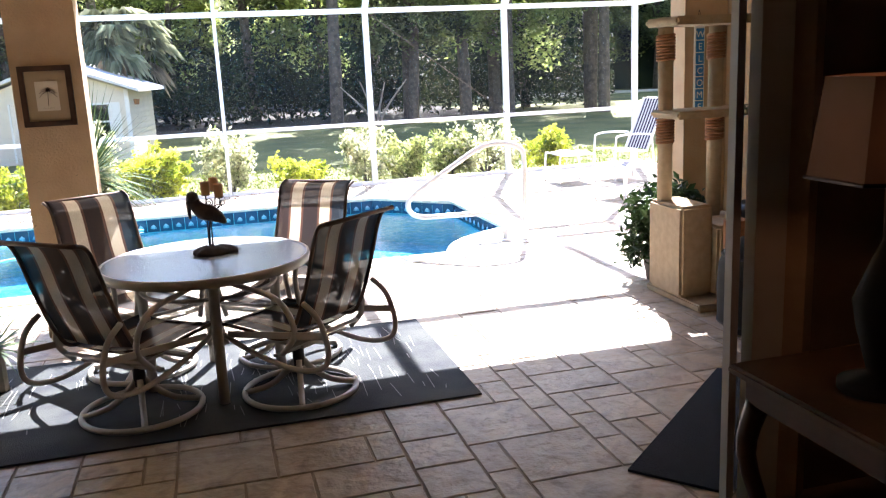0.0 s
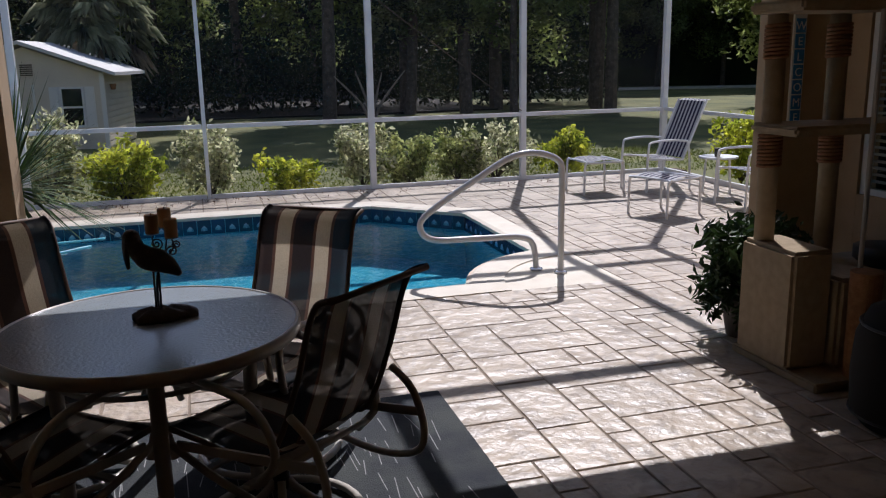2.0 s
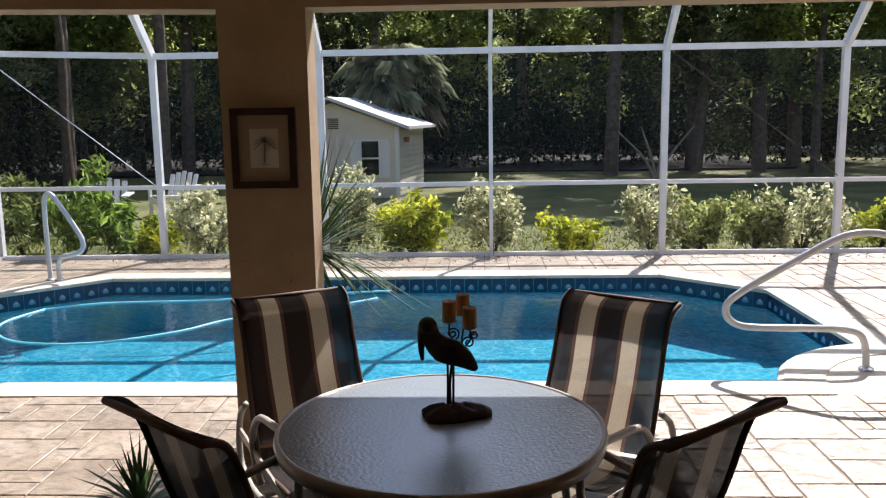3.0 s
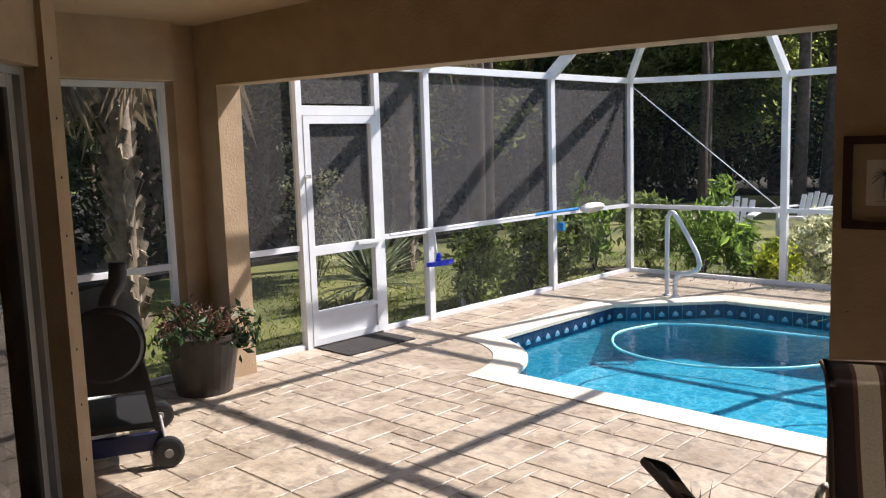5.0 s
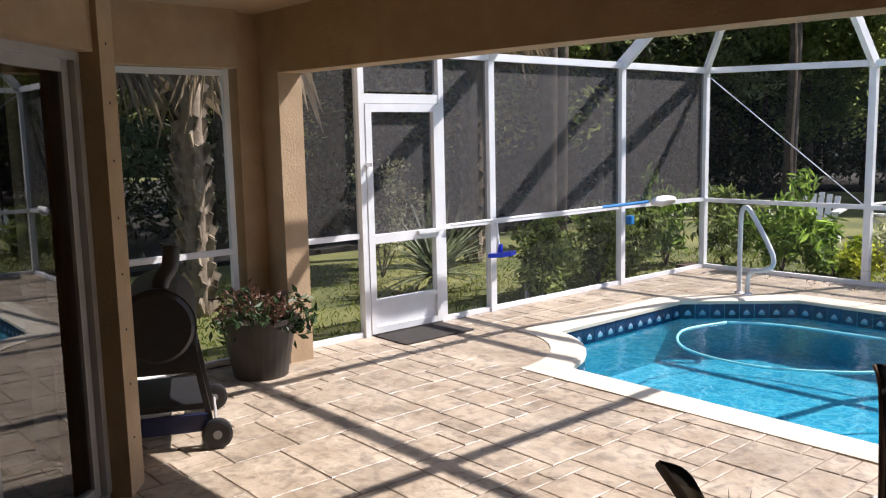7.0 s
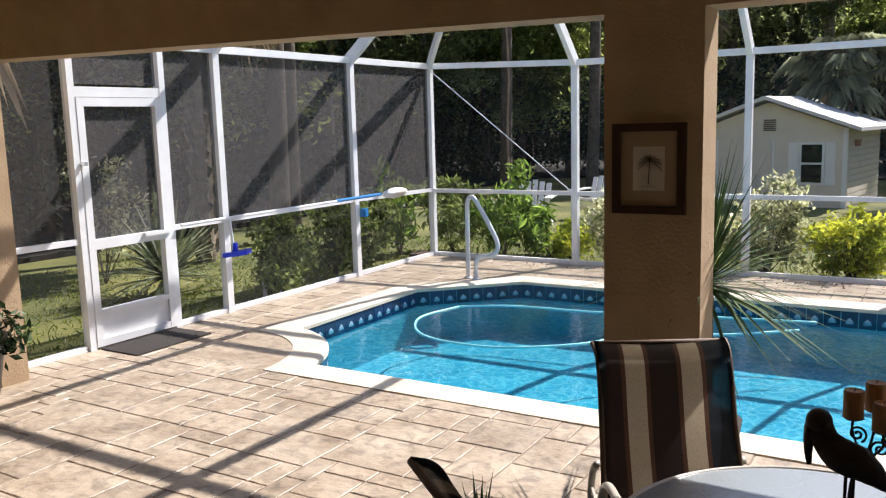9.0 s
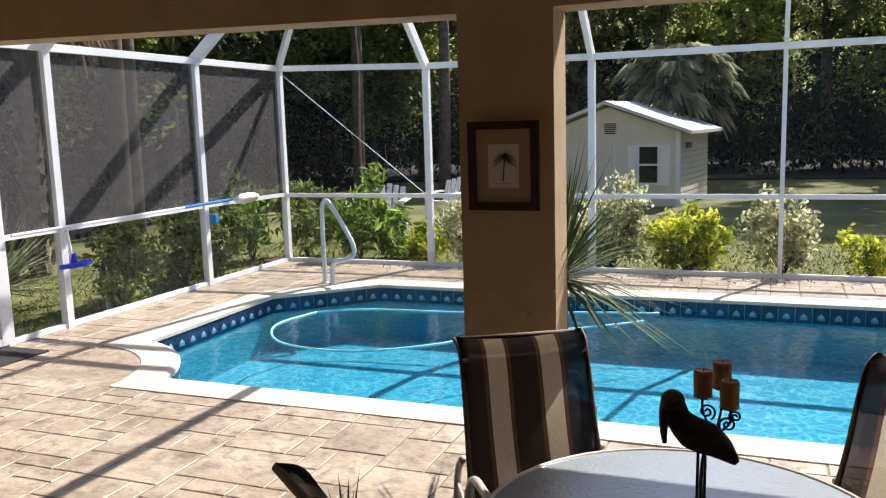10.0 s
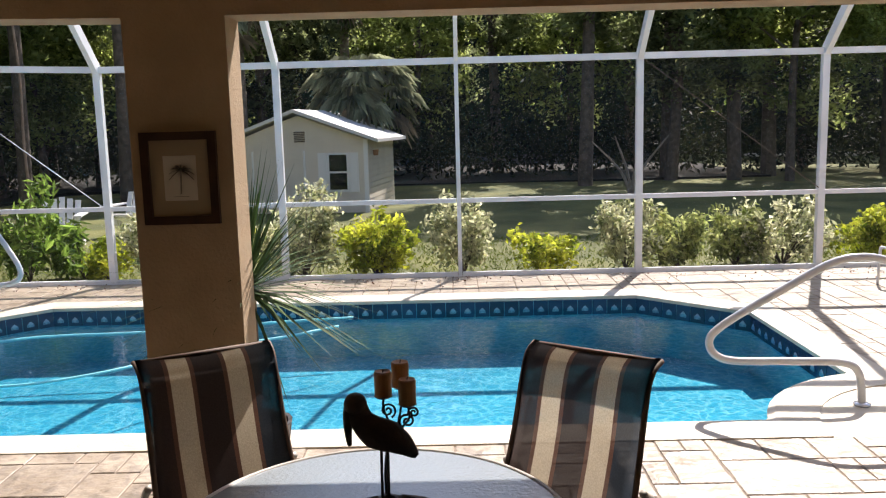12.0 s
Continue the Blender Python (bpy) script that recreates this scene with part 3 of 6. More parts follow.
part("brace_cable", bm, M["bark"], cage)


def sheet(name, pts, material, parent, label=""):
    bm = bmesh.new()
    bm.faces.new([bm.verts.new(p) for p in pts])
    return part(name, bm, material, parent, label)


for a, b in zip(BX, BX[1:]):
    for z0, z1 in ((0.05, RAIL_Z), (RAIL_Z, EAVE)):
        sheet("mesh_panel", [(a, YB + 0.01, z0), (b, YB + 0.01, z0), (b, YB + 0.01, z1), (a, YB + 0.01, z1)], M["screen"], cage)
for a, b in zip([YB, 10.0, 7.93], [10.0, 7.93, 7.30]):
    for z0, z1 in ((0.05, RAIL_L), (RAIL_L, EAVE_L)):
        sheet("mesh_panel", [(X0 - 0.01, a, z0), (X0 - 0.01, b, z0), (X0 - 0.01, b, z1), (X0 - 0.01, a, z1)], M["screen_left" if z1 > 1 else "screen"], cage)
for z0, z1 in ((0.05, RAIL_L), (RAIL_L, EAVE_L)):
    sheet("mesh_panel", [(X0 - 0.01, 6.37, z0), (X0 - 0.01, YH + 0.2, z0), (X0 - 0.01, YH + 0.2, z1), (X0 - 0.01, 6.37, z1)], M["screen_mid" if z1 > 1 else "screen"], cage)
sheet("mesh_panel", [(X0 - 0.01, 7.30, 2.14), (X0 - 0.01, 6.37, 2.14), (X0 - 0.01, 6.37, EAVE_L), (X0 - 0.01, 7.30, EAVE_L)], M["screen_left"], cage)

# screen door in the left side
door = tagged(new("door_1"), "closed white aluminium screen door with kick plate", kind="structure")
for y in (6.39, 7.28):
    part("jamb", B(X0 - 0.04, X0 + 0.04, y - 0.03, y + 0.03, 0, EAVE_L - 0.03), M["white_metal"], door)
part("head", B(X0 - 0.035, X0 + 0.035, 6.42, 7.25, 2.04, 2.12), M["white_metal"], door)
leaf = part("door_leaf", bmesh.new(), M["white_metal"], door)
bm = bmesh.new()
for y in (6.455, 7.215):
    box(bm, X0 - 0.02, X0 + 0.045, y - 0.032, y + 0.032, 0.02, 2.035)
for z, h in ((2.0, 0.035), (0.86, 0.04), (0.30, 0.02), (0.05, 0.03)):
    box(bm, X0 - 0.018, X0 + 0.043, 6.487, 7.183, z - h, z + h)
bm.to_mesh(leaf.data)
bm.free()
part("kick_plate", B(X0 - 0.005, X0 + 0.02, 6.487, 7.183, 0.08, 0.28), M["white_metal"], leaf)
for z0, z1 in ((0.32, 0.82), (0.90, 1.965)):
    sheet("mesh_panel", [(X0, 6.487, z0), (X0, 7.183, z0), (X0, 7.183, z1), (X0, 6.487, z1)], M["screen_left" if z1 > 1 else "screen"], leaf)
bm = B(X0 + 0.045, X0 + 0.10, 6.41, 6.44, 1.50, 1.53)
part("door_handle", bm, M["chrome"], leaf)
bm = bmesh.new()
bar(bm, (X0 + 0.06, 6.96, 0.885), (X0 + 0.06, 7.24, 0.885), 0.03)
part("closer", bm, M["white_metal"], leaf)

# ---- house: beam, columns, walls, ceiling ----
T = 0.21
BEAM_W = 2.25  # the beam's underside where it meets the west wall
XW = -0.885
bm = bmesh.new()
sec = [[bm.verts.new((x, y, z)) for y, z in ((y0, zb), (y0, 3.0), (y0 + T, 3.0), (y0 + T, zb))] for x, y0, zb in ((X0 - 0.1, 5.44, BEAM_W), (XW, YH, BEAM), (9.0, YH, BEAM))]
for a, b in zip(sec, sec[1:]):
    for k in range(4):
        bm.faces.new((a[k], a[(k + 1) % 4], b[(k + 1) % 4], b[k]))
bm.faces.new(sec[0]), bm.faces.new(sec[-1][::-1])
bmesh.ops.recalc_face_normals(bm, faces=bm.faces[:])
tagged(mesh_ob("wall_beam", bm, M["stucco"]), "tan stucco header beam over the patio opening", kind="structure")
tagged(mesh_ob("column_1", B(-0.885, -0.475, YH, YH + T, 0, BEAM), M["stucco"]), "square tan stucco column between patio openings", kind="structure")
tagged(mesh_ob("column_2", B(X0 - 0.1, -5.26, 5.45, 5.655, 0, BEAM_W + 0.004), M["stucco"]), "tan stucco end column beside the screen door", kind="structure")
tagged(mesh_ob("column_3", B(3.77, 4.132, YH, YH + T, 0, BEAM), M["stucco"]), "tan stucco column behind the cat tree", kind="structure")
tagged(mesh_ob("ceiling", B(X0 - 0.1, 9.0, -4.0, YH, CEIL, CEIL + 0.12), M["ceiling"]), "tan patio ceiling", kind="structure")
tagged(mesh_ob("roof", B(X0 - 0.3, 9.2, -4.2, YH + 0.1, 3.001, 3.15), M["roof"]), "flat roof edge over the patio", kind="structure")


def wall_seg(name, a, b, z0, z1, t=0.2, label="tan stucco house wall", material="stucco"):
    """A wall whose patio face runs from a to b; thickness to the right of that way."""
    a, b = Vector(a), Vector(b)
    n = Vector(((b - a).y, -(b - a).x)).normalized() * t
    return tagged(mesh_ob(name, prism([a, b, b + n, a + n], z0, z1), M[material]), label, kind="structure")


# left side wall with its screened opening
lw = X0
tagged(mesh_ob("wall_west", prism([(lw + 0.02, 5.26), (lw + 0.02, 5.448), (lw - 0.12, 5.448), (lw - 0.12, 5.20)], 0, CEIL), M["stucco"]), "tan stucco house wall beside the screened opening", kind="structure")
wall_seg("wall_west_head", (lw + 0.02, 3.7), (lw + 0.02, 5.198), 2.28, CEIL, 0.14)
wall_seg("wall_west_low", (lw + 0.02, 3.0), (lw + 0.02, 3.698), 0, CEIL, 0.14)
win = tagged(new("window_1"), "full-height screened opening in white frame", kind="structure")
for y in (3.72, 5.175):
    part("window_frame", B(lw - 0.05, lw + 0.0, y - 0.022, y + 0.022, 0.0, 2.28), M["white_metal"], win)
for z in (0.03, 0.89, 2.255):
    part("window_frame", B(lw - 0.05, lw + 0.0, 3.743, 5.152, z - 0.022, z + 0.022), M["white_metal"], win)
sheet("mesh_panel", [(lw - 0.03, 3.74, 0.05), (lw - 0.03, 5.155, 0.05), (lw - 0.03, 5.155, 2.24), (lw - 0.03, 3.74, 2.24)], M["screen"], win)

# left diagonal wall with sliding glass doors
A1, A2, A3 = Vector((-3.765, 3.70)), Vector((-3.655, 3.545)), Vector((-2.39, 2.27))
wall_seg("wall_northwest", (-5.42, 3.69), (-3.80, 3.69), 0, CEIL, 0.2)
u = (A3 - A2).normalized()
nn = Vector((-u.y, u.x))
if nn.y < 0:
    nn = -nn
tagged(mesh_ob("wall_pier", prism([A1, A1 - Vector((0.25, 0.0)), A2 - nn * 0.3, A2 - nn * 0.002, A2 + nn * 0.05], 0, CEIL), M["stucco"]), "tan stucco pier beside the sliding doors", kind="structure")
tagged(mesh_ob("wall_slider_head", prism([A2 + nn * 0.02, A3 + nn * 0.02, A3 - nn * 0.2, A2 - nn * 0.2], 2.16, CEIL), M["stucco"]), "tan stucco header over the sliding doors", kind="structure")
sl = tagged(new("door_2"), "closed sliding glass doors in pale aluminium frames", kind="structure")


def slider_panel(parent, o, d, n, s0, s1, off, z1=2.12, w=0.055):
    def P(s, k):
        return o + d * s + n * (off + k)
    for s in (s0, s1 - w):
        part("stile", prism([P(s, -0.018), P(s + w, -0.018), P(s + w, 0.018), P(s, 0.018)], 0.03, z1), M["slider_frame"], parent)
    for z in (0.03, z1 - w):
        part("rail", prism([P(s0 + w, -0.017), P(s1 - w, -0.017), P(s1 - w, 0.017), P(s0 + w, 0.017)], z, z + w), M["slider_frame"], parent)
    a, b = P(s0 + w, 0), P(s1 - w, 0)
    sheet("pane", [(a.x, a.y, z1 - w), (b.x, b.y, z1 - w), (b.x, b.y, 0.08), (a.x, a.y, 0.08)], M["glass"], parent)


slider_panel(sl, A2, u, nn, 0.05, 0.86, -0.10)
slider_panel(sl, A2, u, nn, 0.80, 1.60, -0.155)
part("track", prism([A2 + nn * -0.06, A3 + nn * -0.06, A3 - nn * 0.2, A2 - nn * 0.2], 0.0, 0.028), M["slider_frame"], sl)
part("head_track", prism([A2 + nn * -0.05, A3 + nn * -0.05, A3 - nn * 0.19, A2 - nn * 0.19], 2.12, 2.157), M["slider_frame"], sl)
part("frame", prism([A2 + nn * -0.05, A2 + u * 0.045 + nn * -0.05, A2 + u * 0.045 - nn * 0.19, A2 - nn * 0.19], 0.03, 2.12), M["slider_frame"], sl)

pier_a = A2 + nn * 0.05
pier_d = A1 - pier_a
anchors = tagged(new("wall_anchors"), "small dark anchor holes in the stucco pier", kind="structure")
for k in range(9):
    p = pier_a + pier_d * 0.45
    q = p + Vector((pier_d.y, -pier_d.x)).normalized() * -0.004
    part("anchor", lathe(bmesh.new(), [(0.007, 0), (0.007, 0.006)], 8), M["iron"], anchors).matrix_basis = Matrix.Translation((p.x, p.y, 0.28 + 0.275 * k)) @ Vector((-pier_d.y, pier_d.x, 0)).to_track_quat("Z", "Y").to_matrix().to_4x4() @ Matrix.Translation((0, 0, -0.003))
    part("anchor", lathe(bmesh.new(), [(0.007, 0), (0.007, 0.006)], 8), M["iron"], anchors).matrix_basis = Matrix.Translation((p.x, p.y, 0.28 + 0.275 * k)) @ Vector((pier_d.y, -pier_d.x, 0)).to_track_quat("Z", "Y").to_matrix().to_4x4() @ Matrix.Translation((0, 0, -0.003))
va, vb = A2 + u * 0.42 + nn * 0.022, A2 + u * 0.80 + nn * 0.022
tagged(mesh_ob("wall_vent", prism([va, vb, vb + nn * 0.015, va + nn * 0.015], 2.47, 2.60), M["white_metal"]), "white vent plate over the sliding doors", "vent")

# main opening head, right diagonal wall, right side wall with blinds
C1, C2 = Vector((1.95, 2.26)), Vector((4.05, 4.02))
tagged(mesh_ob("wall_opening_head", B(-2.39, 1.86, 2.06, 2.27, 2.2, CEIL), M["stucco"]), "tan stucco header over the open sliding doors", kind="structure")
wall_seg("wall_northeast", C1 + (C2 - C1) * 0.03, C2, 0, CEIL, 0.2)
WX = 4.14
wall_seg("wall_east", (WX, YH + T - 0.002), (WX, 5.30), 0, CEIL, -0.2)
wall_seg("wall_east", (WX, 4.20), (WX, 3.95), 0, CEIL, -0.2)
wall_seg("wall_east_low", (WX, 5.298), (WX, 4.202), 0, 0.78, -0.2)
wall_seg("wall_east_high", (WX, 5.298), (WX, 4.202), 2.25, CEIL, -0.2)
w2 = tagged(new("window_2"), "window with closed white horizontal blinds", kind="structure")
for y in (4.22, 5.28):
    part("window_frame", B(WX + 0.02, WX + 0.07, y - 0.018, y + 0.018, 0.78, 2.25), M["white_metal"], w2)
for z in (0.80, 2.23):
    part("window_frame", B(WX + 0.02, WX + 0.07, 4.24, 5.26, z - 0.018, z + 0.018), M["white_metal"], w2)
slat0 = None
for k in range(34):
    z = 0.86 + k * 0.040
    s = mesh_ob("blind_slat", bar(bmesh.new(), (WX + 0.06, 4.25, 0), (WX + 0.06, 5.25, 0), 0.026, 0.014), M["white"]) if slat0 is None else new("blind_slat", slat0.data)
    slat0 = slat0 or s
    s.parent, s.location.z = w2, z
sheet("pane", [(WX + 0.025, 4.24, 2.21), (WX + 0.025, 5.26, 2.21), (WX + 0.025, 5.26, 0.82), (WX + 0.025, 4.24, 0.82)], M["tinted"], w2, "tinted outer pane")
# Dark sheet behind the slats stands in for the unlit room.
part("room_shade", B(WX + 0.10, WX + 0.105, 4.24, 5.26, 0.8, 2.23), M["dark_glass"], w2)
tagged(mesh_ob("wall_outside", B(4.345, 9.0, YH, YH + T, 0, BEAM), M["stucco"]), "tan stucco outside house wall", kind="structure")

# interior shell behind the camera
tagged(mesh_ob("floor_inside", B(-4.6, 4.6, -3.0, 2.26, 0.0, 0.012), M["inner_floor"]), "tan tiled interior floor", kind="structure")
tagged(mesh_ob("wall_back", B(-4.6, 4.6, -3.2, -3.0, 0, CEIL), M["inner_wall"]), "interior back wall", kind="structure")
tagged(mesh_ob("wall_inner_west", B(-4.8, -4.6, -3.2, 3.4, 0, CEIL), M["inner_wall"]), "interior side wall", kind="structure")
tagged(mesh_ob("wall_inner_east", B(2.95, 3.10, -3.0, 2.9, 0, CEIL), M["inner_wall"]), "brown painted interior wall", kind="structure")
tagged(mesh_ob("wall_inner_north", B(2.085, 2.949, 2.245, 2.30, 0, CEIL), M["inner_wall"]), "brown interior wall beside the door", kind="structure")
tagged(mesh_ob("trim", B(1.962, 2.083, 2.19, 2.25, 0.013, 2.3), M["trim"]), "pale door trim", kind="structure")
s2 = tagged(new("door_3"), "open sliding door panels stacked at the jamb", kind="structure")
for k in range(3):
    o = Vector((1.858 + 0.034 * k, 2.165 + 0.05 * k))
    part("stile", prism([o, o + Vector((0.028, 0.0)), o + Vector((0.028, 0.04)), o + Vector((0, 0.04))], 0.02, 2.2), M["grey_metal" if k != 1 else "black"], s2)

# ---- patio furniture ----
g0 = np.random.default_rng(5)
def swivel_chair(name="swivel_chair"):
    """Faces +x; origin under the swivel."""
    e = thing(name, label="cream-framed swivel chair with dark and beige striped sling", category="chair", group="chairs round the patio table")
    W = 0.25
    bm = tube(bmesh.new(), [(0.285 * math.cos(a), 0.285 * math.sin(a), 0.018) for a in [2 * math.pi * k / 32 for k in range(32)]], 0.015, 8, closed=True)
    ring = part("base_ring", bm, M["frame"], e, smooth=True)
    for k in range(4):
        a = math.pi / 4 + k * math.pi / 2
        pts = smooth_path([(0.28 * math.cos(a), 0.28 * math.sin(a), 0.02), (0.15 * math.cos(a), 0.15 * math.sin(a), 0.05), (0.05 * math.cos(a), 0.05 * math.sin(a), 0.13), (0.02 * math.cos(a), 0.02 * math.sin(a), 0.17)], 4)
        part("base_leg", tube(bmesh.new(), pts, 0.017, 6), M["frame"], e, smooth=True)
    part("swivel_post", lathe(bmesh.new(), [(0.03, 0.14), (0.03, 0.24), (0.05, 0.25), (0.05, 0.27)], 16), M["black"], e, smooth=True)
    part("spring_plate", B(-0.13, 0.13, -0.09, 0.09, 0.272, 0.292, bevel=0.004), M["frame"], e)
    for s in (-1, 1):
        y = s * W
        arm = smooth_path([(0.24, y, 0.29), (0.285, y, 0.42), (0.30, y, 0.56), (0.24, y, 0.615), (0.05, y, 0.60), (-0.12, y, 0.575), (-0.215, y, 0.50), (-0.235, y, 0.40), (-0.15, y, 0.30)], 5)
        part("arm", tube(bmesh.new(), arm, 0.0145, 8), M["frame"], e, smooth=True)
        loop = smooth_path([(0.26, y, 0.34), (0.05, y, 0.275), (-0.22, y, 0.235), (-0.40, y, 0.27), (-0.445, y, 0.36), (-0.40, y, 0.50), (-0.31, y, 0.57)], 5)
        part("side_rail", tube(bmesh.new(), loop, 0.0135, 8), M["frame"], e, smooth=True)
        part("side_plate", bar(bmesh.new(), (0.22, y, 0.345), (-0.44, y, 0.43), 0.010, 0.032), M["frame"], e)
        prof = smooth_path([(0.30, y * 0.97, 0.39), (0.10, y * 0.97, 0.385), (-0.14, y * 0.97, 0.37), (-0.235, y * 0.95, 0.45), (-0.325, y * 0.92, 0.66), (-0.385, y * 0.91, 0.85), (-0.425, y * 0.92, 0.925), (-0.485, y * 0.94, 0.950)], 4)
        part("sling_rail", tube(bmesh.new(), prof, 0.010, 8), M["edge"], e, smooth=True)
    for x, z in ((0.29, 0.375), (-0.20, 0.345), (-0.482, 0.947)):
        part("cross_bar", tube(bmesh.new(), [(x, -W * (0.94 if z > 0.9 else 1), z), (x, W * (0.94 if z > 0.9 else 1), z)], 0.011, 8), M["edge" if z > 0.9 else "frame"], e, smooth=True)
    for x in (-0.10, 0.10):
        part("seat_brace", bar(bmesh.new(), (x, -W, 0.282), (x, W, 0.282), 0.03, 0.012), M["frame"], e)

    def sling(pts, sag):
        bm = bmesh.new()
        rows = []
        for i, (x, z) in enumerate(pts):
            wd = 0.475 if pts[-1][1] < 0.6 else 0.452 + 0.012 * max(0.0, (z - 0.86) / 0.08)
            rows.append([bm.verts.new((x - sag * (1 - (2 * v - 1) ** 2) * 0.4, (v - 0.5) * wd, z - sag * (1 - (2 * v - 1) ** 2))) for v in [k / 12 for k in range(13)]])
        for a, b in zip(rows, rows[1:]):
            for k in range(12):
                bm.faces.new((a[k], a[k + 1], b[k + 1], b[k]))
        bmesh.ops.solidify(bm, geom=bm.faces[:], thickness=0.003)
        return bm
    seat = [(p.x, p.z) for p in smooth_path([(0.30, 0, 0.40), (0.10, 0, 0.395), (-0.14, 0, 0.38), (-0.22, 0, 0.42)], 4)]
    back = [(p.x, p.z) for p in smooth_path([(-0.222, 0, 0.43), (-0.320, 0, 0.66), (-0.378, 0, 0.86), (-0.42, 0, 0.935), (-0.483, 0, 0.960)], 5)]
    part("seat", sling(seat, 0.02), M["sling"], e, smooth=True)
    part("backrest", sling(back, 0.012), M["sling"], e, smooth=True)
    return e


def place_copies(first, poses, labels=()):
    first.matrix_basis = pose(*poses[0][:3], 0, 0, poses[0][3])
    for i, p in enumerate(poses[1:]):
        c = copy_thing(first, pose(*p[:3], 0, 0, p[3]))
        if i < len(labels):
            c["label"] = labels[i]


TZ = 0.015
place_copies(swivel_chair(), CHAIRS)


def patio_table():
    e = thing("patio_table", at=(*TABLE, TZ), label="round glass-topped patio table with cream metal frame", category="table")
    R = 0.53
    part("tabletop", lathe(bmesh.new(), [(R - 0.008, 0.668), (R - 0.008, 0.682)], 64), M["table_glass"], e, "hammered obscure glass tabletop")
    part("rim", lathe(bmesh.new(), [(R - 0.020, 0.640), (R, 0.640), (R + 0.006, 0.664), (R + 0.002, 0.684), (R - 0.006, 0.687), (R - 0.012, 0.684), (R - 0.020, 0.640)], 64, caps=False), M["frame"], e, smooth=True)
    for k in range(4):
        a = math.pi / 2 * k + 0.06
        c, s = math.cos(a), math.sin(a)
        pts = smooth_path([(0.34 * c, 0.34 * s, 0.0), (0.335 * c, 0.335 * s, 0.30), (0.35 * c, 0.35 * s, 0.58), (0.42 * c, 0.42 * s, 0.645)], 5)
        part("leg", tube(bmesh.new(), pts, 0.027, 12), M["frame"], e, smooth=True)
    part("leg_hoop", tube(bmesh.new(), [(0.345 * math.cos(a), 0.345 * math.sin(a), 0.54) for a in [2 * math.pi * k / 32 for k in range(32)]], 0.01, 6, closed=True), M["frame"], e, smooth=True)


patio_table()


def bird_statue():
    """A carved wading bird on a driftwood base; one plain mesh."""
    bm = bmesh.new()
    body = smooth_path([(-0.068, 0, 0.305), (-0.055, 0, 0.270), (-0.022, 0, 0.236), (0.018, 0, 0.220), (0.054, 0, 0.196), (0.088, 0, 0.163)], 4)
    rad = [0.030, 0.033, 0.045, 0.044, 0.031, 0.008]
    n = len(body)
    rings = []
    for i, p in enumerate(body):
        f = i / (n - 1) * (len(rad) - 1)
        k = min(int(f), len(rad) - 2)
        r = rad[k] + (rad[k + 1] - rad[k]) * (f - k)
        d = (body[min(i + 1, n - 1)] - body[max(i - 1, 0)]).normalized()
        side = Vector((0, 1, 0))
        up = d.cross(side)
        rings.append([bm.verts.new(p + (up * math.cos(a) + side * 0.75 * math.sin(a)) * r) for a in [2 * math.pi * j / 14 for j in range(14)]])
    for a, b in zip(rings, rings[1:]):
        for j in range(14):
            bm.faces.new((a[j], a[(j + 1) % 14], b[(j + 1) % 14], b[j]))
    bm.faces.new(rings[0][::-1]), bm.faces.new(rings[-1])
    bmesh.ops.create_icosphere(bm, subdivisions=3, radius=0.031, matrix=Matrix.Translation((-0.070, 0, 0.314)))
    tube(bm, smooth_path([(-0.080, 0, 0.315), (-0.089, 0, 0.285), (-0.092, 0, 0.24), (-0.089, 0, 0.200)], 4), 0.020, 10, r1=0.006)
    for x, y in ((-0.008, 0.010), (0.010, -0.010)):
        tube(bm, [(x, y, 0.03), (x + 0.002, y, 0.205)], 0.0042, 6)
    V = []
    rows = []
    for z, k in ((0.0, 1.0), (0.02, 1.0), (0.036, 0.75), (0.048, 0.3)):
        rows.append([bm.verts.new((0.010 + 0.112 * k * math.cos(a) * (1 + 0.18 * math.sin(3 * a + 1)), 0.055 * k * math.sin(a) * (1 + 0.15 * math.sin(2 * a)), z + 0.006 * math.sin(5 * a))) for a in [2 * math.pi * j / 20 for j in range(20)]])
    for a, b in zip(rows, rows[1:]):
        for j in range(20):
            bm.faces.new((a[j], a[(j + 1) % 20], b[(j + 1) % 20], b[j]))
    bm.faces.new(rows[0][::-1]), bm.faces.new(rows[-1])
    ob = mesh_ob("bird_statue", bm, M["bird"], True)
    ob.matrix_basis = pose(BIRD[0], BIRD[1], TZ + 0.682, 0, 0, 3)
    tagged(ob, "dark carved wooden wading bird on driftwood base", "statue")


bird_statue()


